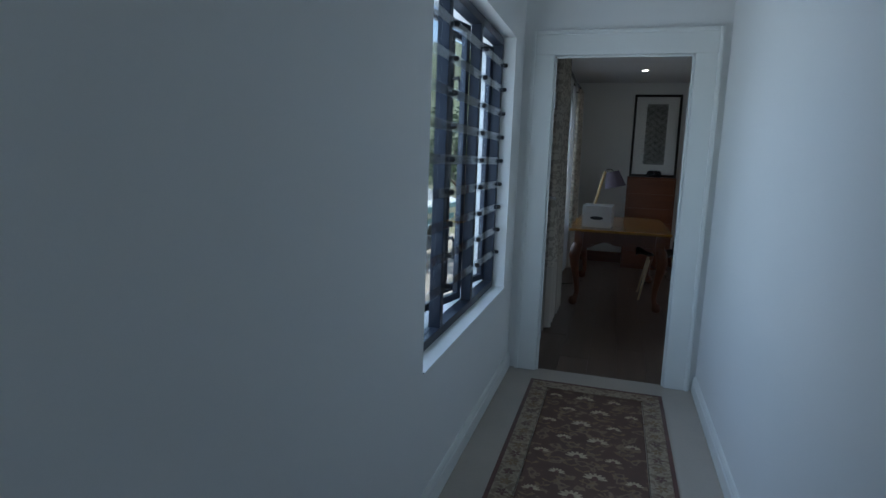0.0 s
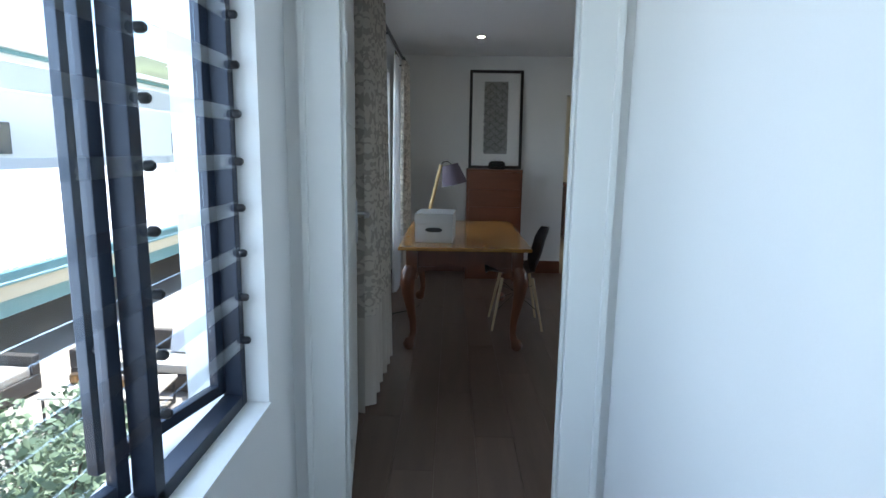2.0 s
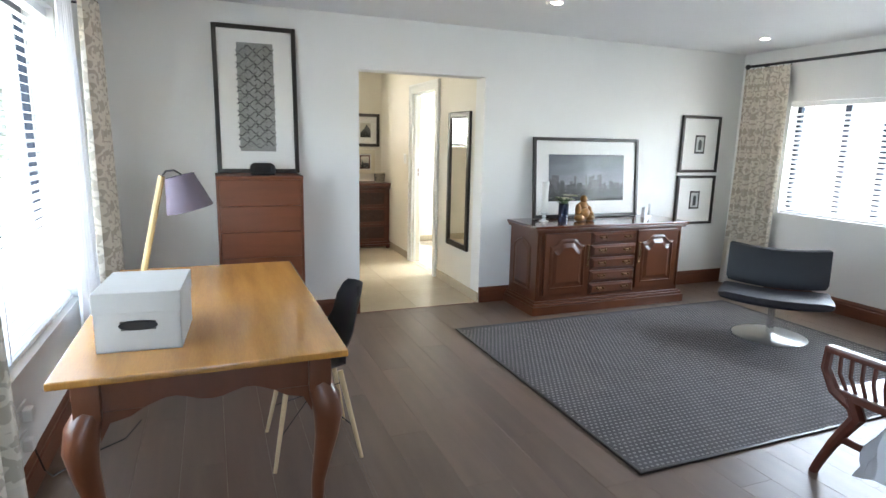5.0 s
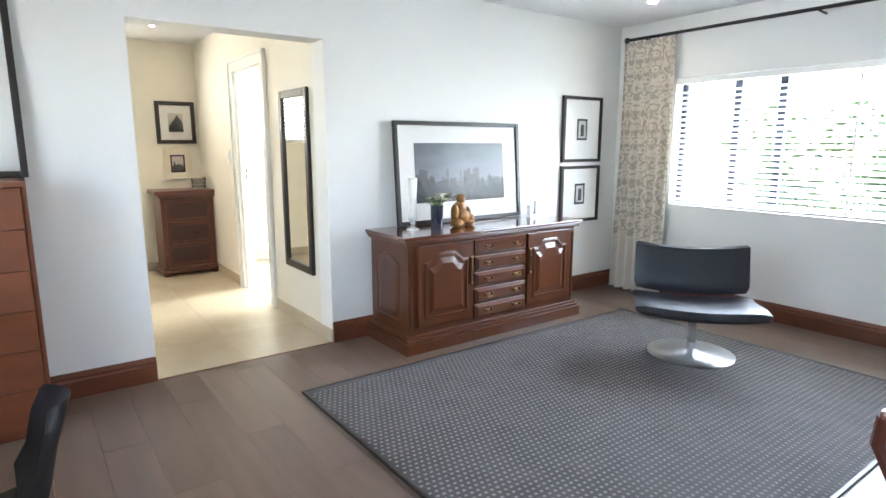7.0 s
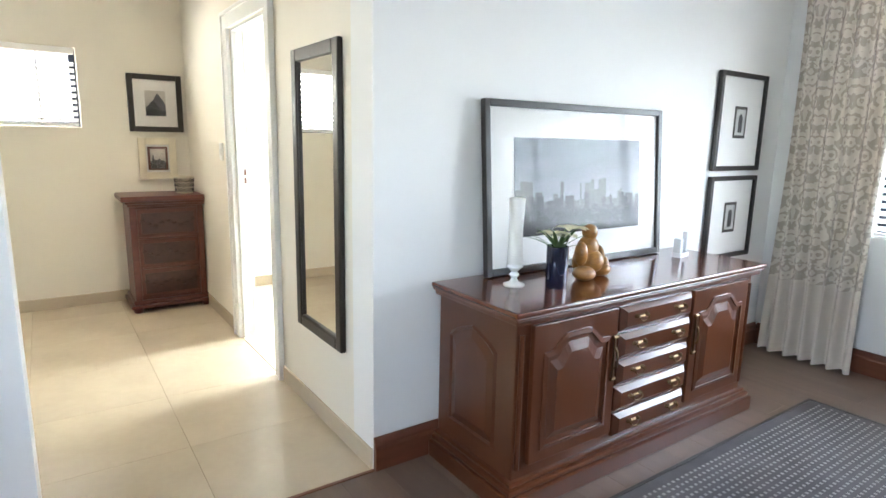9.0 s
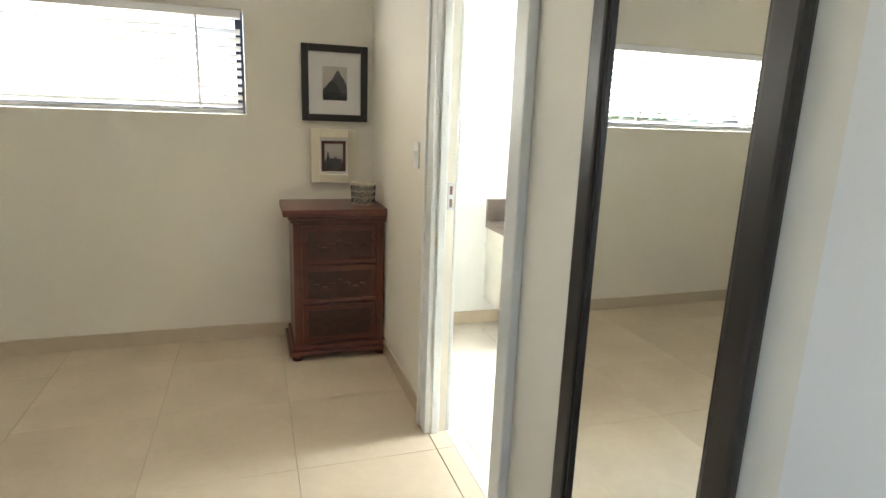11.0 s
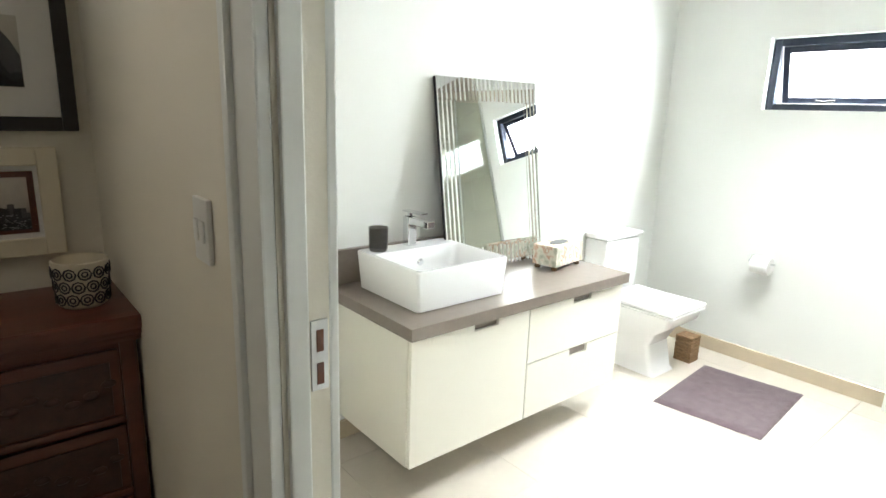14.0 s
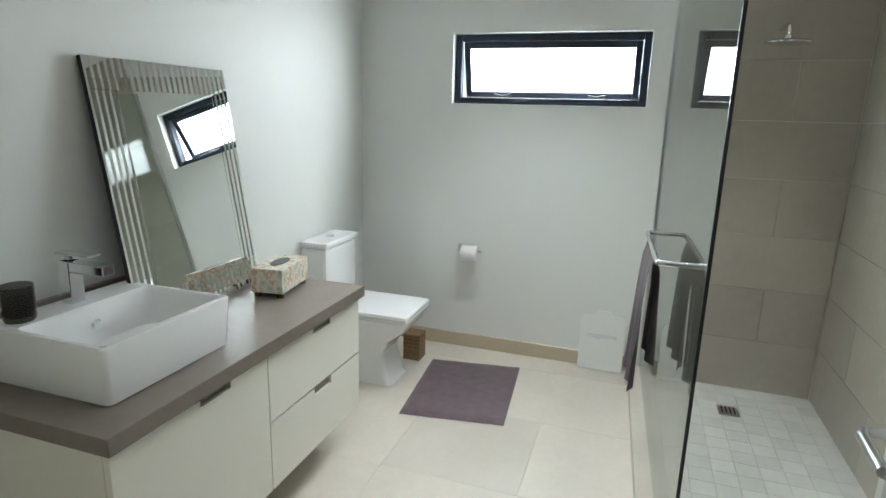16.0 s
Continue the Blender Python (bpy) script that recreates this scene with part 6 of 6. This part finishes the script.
def tile_field(parent, material, x0, x1, y0, y1, sx, sy, z, t, ox=0.0, oy=0.0, gap=0.0014, name="tile"):
    local = {}
    i0, j0 = math.floor((x0 - ox) / sx), math.floor((y0 - oy) / sy)
    for i in range(i0, math.ceil((x1 - ox) / sx)):
        for j in range(j0, math.ceil((y1 - oy) / sy)):
            a, b = max(x0, ox + i * sx), min(x1, ox + (i + 1) * sx)
            c, d = max(y0, oy + j * sy), min(y1, oy + (j + 1) * sy)
            if b - a < 0.01 or d - c < 0.01:
                continue
            key = (round(b - a, 3), round(d - c, 3))
            if key not in local:
                local[key] = piece_mesh(name, b - a - gap, d - c - gap, t, material, 0.0006)
            laid(name, material, parent, a, c, z, local[key])


pf = tagged(new("passage_floor_tiles"), "large beige porcelain floor tiles", "floor", kind="structure")
tile_field(pf, TILE, -0.75, 2.693, 8.155, 11.51, 0.6, 0.6, -0.012, 0.012, 0.29, 8.155)
tile_field(pf, TILE, 2.693, 2.775, 9.34, 10.09, 0.6, 0.6, -0.012, 0.012, 2.69, 8.155)
bf = tagged(new("bathroom_floor_tiles"), "large pale porcelain floor tiles", "floor", kind="structure")
tile_field(bf, BTILE, 2.775, 6.05, GY + 0.07, 11.445, 0.6, 0.6, -0.012, 0.012, 2.845, 10.07)
tile_field(bf, BTILE, 2.775, 4.22, 8.70, GY + 0.07, 0.6, 0.6, -0.012, 0.012, 2.845, 10.07)
sf_ = tagged(new("shower_floor_tiles"), "pale small mosaic tiles of the shower floor", "floor", kind="structure")
tile_field(sf_, MOSAIC, 4.22, 6.05, 8.70, GY + 0.03, 0.1, 0.1, -0.012, 0.014, 4.22, 8.70, 0.001)
wt = tagged(new("shower_wall_tiles"), "taupe porcelain shower wall tiles", "wall tiles", kind="structure")
m1 = piece_mesh("wall_tile", 0.6, 0.297, 0.010, WTILE, 0.001)
back = tagged(new("shower_wall_tiles_side"), "taupe porcelain shower wall tiles", "wall tiles", kind="structure")
for j in range(9):
    z0 = j * 0.3
    for i in range(-1, 3):
        off = 0.3 * (j % 2)
        a, b = 8.712 + i * 0.6 + off, 8.712 + (i + 1) * 0.6 + off
        a, b = max(a, 8.712), min(b, GY + 0.05)
        if b - a > 0.02:
            boxes("wall_tile", WTILE, wt, (6.04, 6.0495, a + 0.001, b - 0.001, z0 + 0.001, min(z0 + 0.299, CH)), bevel=0)
    for i in range(-1, 6):
        off = 0.3 * (j % 2)
        a, b = 2.9 + i * 0.6 + off, 2.9 + (i + 1) * 0.6 + off
        a, b = max(a, 3.3), min(b, 6.0395)
        if b - a > 0.02:
            boxes("wall_tile", WTILE, back, (a + 0.001, b - 0.001, 8.7005, 8.71, z0 + 0.001, min(z0 + 0.299, CH)), bevel=0)
structure("passage_threshold", DESKLEG, (1.555, 2.693, 8.140, 8.157, -0.002, 0.003), label="thin dark threshold strip", category="trim")

# ---------------------------------------------------------------- outside: courtyard below, roofs, hill
GZ = -2.3
PAVE = surface("courtyard_paving", (0.34, 0.3, 0.25), 0.7, var=0.15, scale=2, fine=60, bump=0.02)
grass = surface("dry_ground", (0.16, 0.15, 0.08), 0.9, var=0.4, scale=0.4, fine=8)
gm = bmesh.new()
bmesh.ops.create_grid(gm, x_segments=4, y_segments=4, size=900)
ground = part("ground", gm, grass)
ground.location = (0, 0, GZ - 0.05)
tagged(ground, "dry open ground round the houses", "ground", kind="structure")
structure("pavement_courtyard", PAVE, (-12, -0.64, -4, 27, GZ - 0.05, GZ), label="pale paved courtyard below the window", category="pavement")
structure("wall_house_base", WALL, (-0.60, 1.0, -1.9, 3.40, GZ - 0.05, -0.13), (-0.6, 6.2, 3.40, 11.7, GZ - 0.05, -0.13), label="white plastered ground storey below", category="wall")
TEAL = surface("teal_fascia_paint", (0.1, 0.24, 0.26), 0.5, var=0.1)
WHITE_ROOF = surface("white_metal_roof", (0.8, 0.8, 0.8), 0.4, var=0.05)
YELLOW = surface("pale_yellow_plaster", (0.55, 0.5, 0.36), 0.8, var=0.08)
pav = thing("pavilion", "open pavilion with a white metal roof and teal fascia", "building", pose(0, 0, 0))
boxes("back_wall", YELLOW, pav, (-11.2, -11.0, 3, 26, GZ, -0.9), (-11.0, -7.2, 25.8, 26, GZ, -0.95))
for y in (3.2, 25.5):
    boxes("column", YELLOW, pav, (-7.5, -7.1, y, y + 0.3, GZ, -1.05), bevel=0.01)
boxes("beam", TEAL, pav, (-7.2, -7.0, 3, 26, -1.4, -1.04), bevel=0.01)
boxes("eave_board", YELLOW, pav, (-7.15, -6.75, 3, 26, -1.04, -0.80))
boxes("gutter", TEAL, pav, (-6.85, -6.7, 3, 26, -0.8, -0.58), bevel=0.02)
boxes("ceiling_lining", YELLOW, pav, (-11, -7.15, 3, 26, -1.0, -0.94))
bm = bmesh.new()
for i in range(115):
    y = 3 + i * 0.2
    prism(bm, [(-6.75, -0.58), (-6.75, -0.54), (-11.3, 0.75), (-11.3, 0.71)], "y", y, y + 0.14)
    prism(bm, [(-6.75, -0.59), (-6.75, -0.575), (-11.3, 0.715), (-11.3, 0.70)], "y", y + 0.14, y + 0.2)
part("roof", bm, WHITE_ROOF, pav, "white profiled metal roof sheets")
house = thing("neighbour_house", "white neighbouring house with small windows", "house", pose(-16, 12, 0))
boxes("wall", WALL, house, (-5, 2.0, -7, 30, GZ, 4.4))
boxes("roof", WHITE_ROOF, house, (-5.3, 2.3, -7.3, 30.3, 4.4, 4.6), bevel=0.03)
boxes("gutter", TEAL, house, (2.0, 2.12, -7.2, 30.2, 4.25, 4.4), bevel=0.02)
boxes("downpipe", TEAL, house, (2.0, 2.1, 1.2, 1.3, 0.0, 4.3), bevel=0.02)
for y in (-3.5, 0.2, 2.2, 4.6, 7.4, 13.5, 19.0):
    wd = boxes("window", FRAME, house, (2.0, 2.06, y, y + 0.7, 1.1, 2.1))
    boxes("pane", PANE, wd, (2.061, 2.066, y + 0.06, y + 0.64, 1.16, 2.04), bevel=0)


def leafy(bm, centre, radius, n, size, rg):
    for _ in range(n):
        d = Vector((rg.gauss(0, 1), rg.gauss(0, 1), rg.gauss(0, 1))).normalized() * radius * rg.random() ** 0.4
        p = Vector(centre) + Vector((d.x, d.y, d.z * 0.8))
        u = Vector((rg.gauss(0, 1), rg.gauss(0, 1), rg.gauss(0, 0.6))).normalized()
        w = u.cross(Vector((rg.gauss(0, 1), rg.gauss(0, 1), 1))).normalized()
        s = size * rg.uniform(0.6, 1.4)
        bm.faces.new([bm.verts.new(p - u * s), bm.verts.new(p + w * s * 0.45), bm.verts.new(p + u * s), bm.verts.new(p - w * s * 0.45)])


LEAF = surface("green_leaves", (0.06, 0.1, 0.035), 0.6, var=0.5, scale=3, fine=20, bump=0)
PALELEAF = surface("grey_green_leaves", (0.14, 0.2, 0.12), 0.6, var=0.4, scale=6, fine=20, bump=0)
BARK = surface("brown_bark", (0.1, 0.07, 0.045), 0.9, var=0.4, scale=10, bump=0.08)
rg = random.Random(11)


def shrub(x, y, z, h, r, label, material, n=900, size=0.045):
    t = thing("shrub", label, "shrub", pose(x, y, z))
    bm = bmesh.new()
    tops = []
    for k in range(7):
        a, q = rg.uniform(0, 6.28), r * rg.uniform(0.3, 0.9)
        tip = (q * math.cos(a), q * math.sin(a), h * rg.uniform(0.55, 1.0))
        tube(bm, [(0.02 * k, 0, 0), (tip[0] * 0.4, tip[1] * 0.4, h * 0.4), tip], [0.03, 0.018, 0.006], 6)
        tops.append(tip)
    part("stems", bm, BARK, t)
    bm = bmesh.new()
    for tip in tops:
        leafy(bm, tip, r * 0.45, n // 10, size, rg)
        leafy(bm, (tip[0] * 0.6, tip[1] * 0.6, tip[2] * 0.6), r * 0.5, n // 14, size, rg)
    part("foliage", bm, material, t)


shrub(-2.4, 4.3, GZ, 2.0, 0.7, "grey-green flowering shrub in the courtyard", PALELEAF, 2600, 0.04)
shrub(-2.9, 5.6, GZ, 1.7, 0.6, "grey-green flowering shrub in the courtyard", PALELEAF, 2200, 0.04)
shrub(-2.2, 3.2, GZ, 1.7, 0.6, "grey-green flowering shrub in the courtyard", PALELEAF, 2200, 0.04)


def tree(x, y, z, h, r, n=2600):
    t = thing("tree", "leafy green garden tree", "tree", pose(x, y, z), "garden trees")
    bm = bmesh.new()
    tube(bm, [(0, 0, 0), (0.1, 0, h * 0.3), (0.05, 0.1, h * 0.6)], [0.16, 0.12, 0.07], 8)
    tips = []
    for k in range(9):
        a = k * 0.7 + rg.random()
        q = r * rg.uniform(0.4, 0.9)
        tip = (q * math.cos(a), q * math.sin(a), h * rg.uniform(0.55, 1.0))
        tube(bm, [(0.08, 0.05, h * 0.4), (tip[0] * 0.5, tip[1] * 0.5, (h * 0.45 + tip[2]) / 2), tip], [0.06, 0.035, 0.01], 6)
        tips.append(tip)
    part("trunk", bm, BARK, t)
    bm = bmesh.new()
    for tip in tips:
        leafy(bm, tip, r * 0.42, n // 9, 0.12, rg)
    part("crown", bm, LEAF, t)


for x, y, h, r in ((12.5, 4.2, 4.2, 1.9), (13.2, 8.6, 4.0, 2.0), (11.6, 0.8, 4.2, 1.8), (-5.2, 20.5, 6.0, 2.4)):
    tree(x, y, GZ, h, r)
hillm = surface("wooded_hillside", (0.1, 0.125, 0.06), 0.9, var=0.6, scale=0.06, fine=1.2, bump=0)
bm = bmesh.new()
rows = []
for i in range(40):
    a = radians(95 + i * 3)
    rows.append([bm.verts.new((d * math.cos(a), 10 + d * math.sin(a), GZ + hh * (1 + 0.25 * math.sin(i * 0.5) + 0.12 * math.sin(i * 1.7)))) for d, hh in ((70, 0), (95, 9), (130, 20), (170, 30), (230, 38))])
for a_, b_ in zip(rows, rows[1:]):
    for k in range(4):
        bm.faces.new((a_[k], b_[k], b_[k + 1], a_[k + 1]))
tagged(part("backdrop_hill", bm, hillm, smooth=True), "wooded hillside beyond the roofs", "hill", kind="structure")

# courtyard lounge seen below
RATTAN = surface("dark_rattan", (0.055, 0.045, 0.038), 0.7, var=0.4, scale=30, bump=0.05)
CUSH = surface("oat_cushion", (0.42, 0.39, 0.34), 0.9, var=0.08, fine=200, bump=0.03)


def sofa(m, w):
    s = thing("outdoor_sofa", "dark rattan outdoor sofa with oat cushions", "sofa", m, "courtyard sofas")
    boxes("base", RATTAN, s, (-w, w, -0.42, 0.42, 0.05, 0.3), bevel=0.02)
    boxes("backrest", RATTAN, s, (-w, w, 0.3, 0.42, 0.3, 0.75), bevel=0.02)
    for q in (-1, 1):
        boxes("arm", RATTAN, s, (min(q * w, q * (w - 0.15)), max(q * w, q * (w - 0.15)), -0.42, 0.3, 0.3, 0.6), bevel=0.02)
    boxes("seat_cushion", CUSH, s, (-w + 0.16, -0.01, -0.4, 0.29, 0.3, 0.45), (0.01, w - 0.16, -0.4, 0.29, 0.3, 0.45), bevel=0.04)
    for q in (-0.5, 0.5):
        bm = bmesh.new()
        box(bm, -0.24, 0.24, -0.07, 0.07, -0.2, 0.2, 0.06)
        bmesh.ops.transform(bm, matrix=pose(q * w, 0.2, 0.64, -18, 0, 0), verts=bm.verts)
        part("pillow", bm, SHEET, s, "pale patterned pillow", True)


sofa(pose(-4.5, 10.15, GZ, 0, 0, -6), 1.05)
sofa(pose(-6.4, 8.9, GZ, 0, 0, 85), 0.8)
table = thing("coffee_table", "low pale-topped coffee table on black metal frames", "table", pose(-4.42, 8.95, GZ, 0, 0, 3))
boxes("tabletop", surface("pale_stone_top", (0.6, 0.57, 0.52), 0.4, var=0.06), table, (-0.75, 0.75, -0.4, 0.4, 0.38, 0.42))
for sx in (-0.7, 0.0, 0.7):
    for sy in (-0.36, 0.36):
        boxes("leg", BLACK, table, (sx - 0.015, sx + 0.015, sy - 0.015, sy + 0.015, 0, 0.38))
for sy in (-0.36, 0.36):
    boxes("rail", BLACK, table, (-0.7, 0.7, sy - 0.012, sy + 0.012, 0.03, 0.055))
for sx in (-0.7, 0.0, 0.7):
    boxes("rail", BLACK, table, (sx - 0.012, sx + 0.012, -0.345, 0.345, 0.03, 0.055))
for x, y, r_ in ((-4.95, 9.0, 0.07), (-4.75, 9.1, 0.09), (-4.2, 8.9, 0.1)):
    p_ = thing("table_pot", "small dark pot on the coffee table", "pot", pose(x, y, GZ + 0.42))
    part("body", lathe(bmesh.new(), [(r_ * 0.7, 0), (r_, 0.06), (r_ * 0.9, 0.14), (r_ * 0.7, 0.14)]), BRASS, p_, smooth=True)
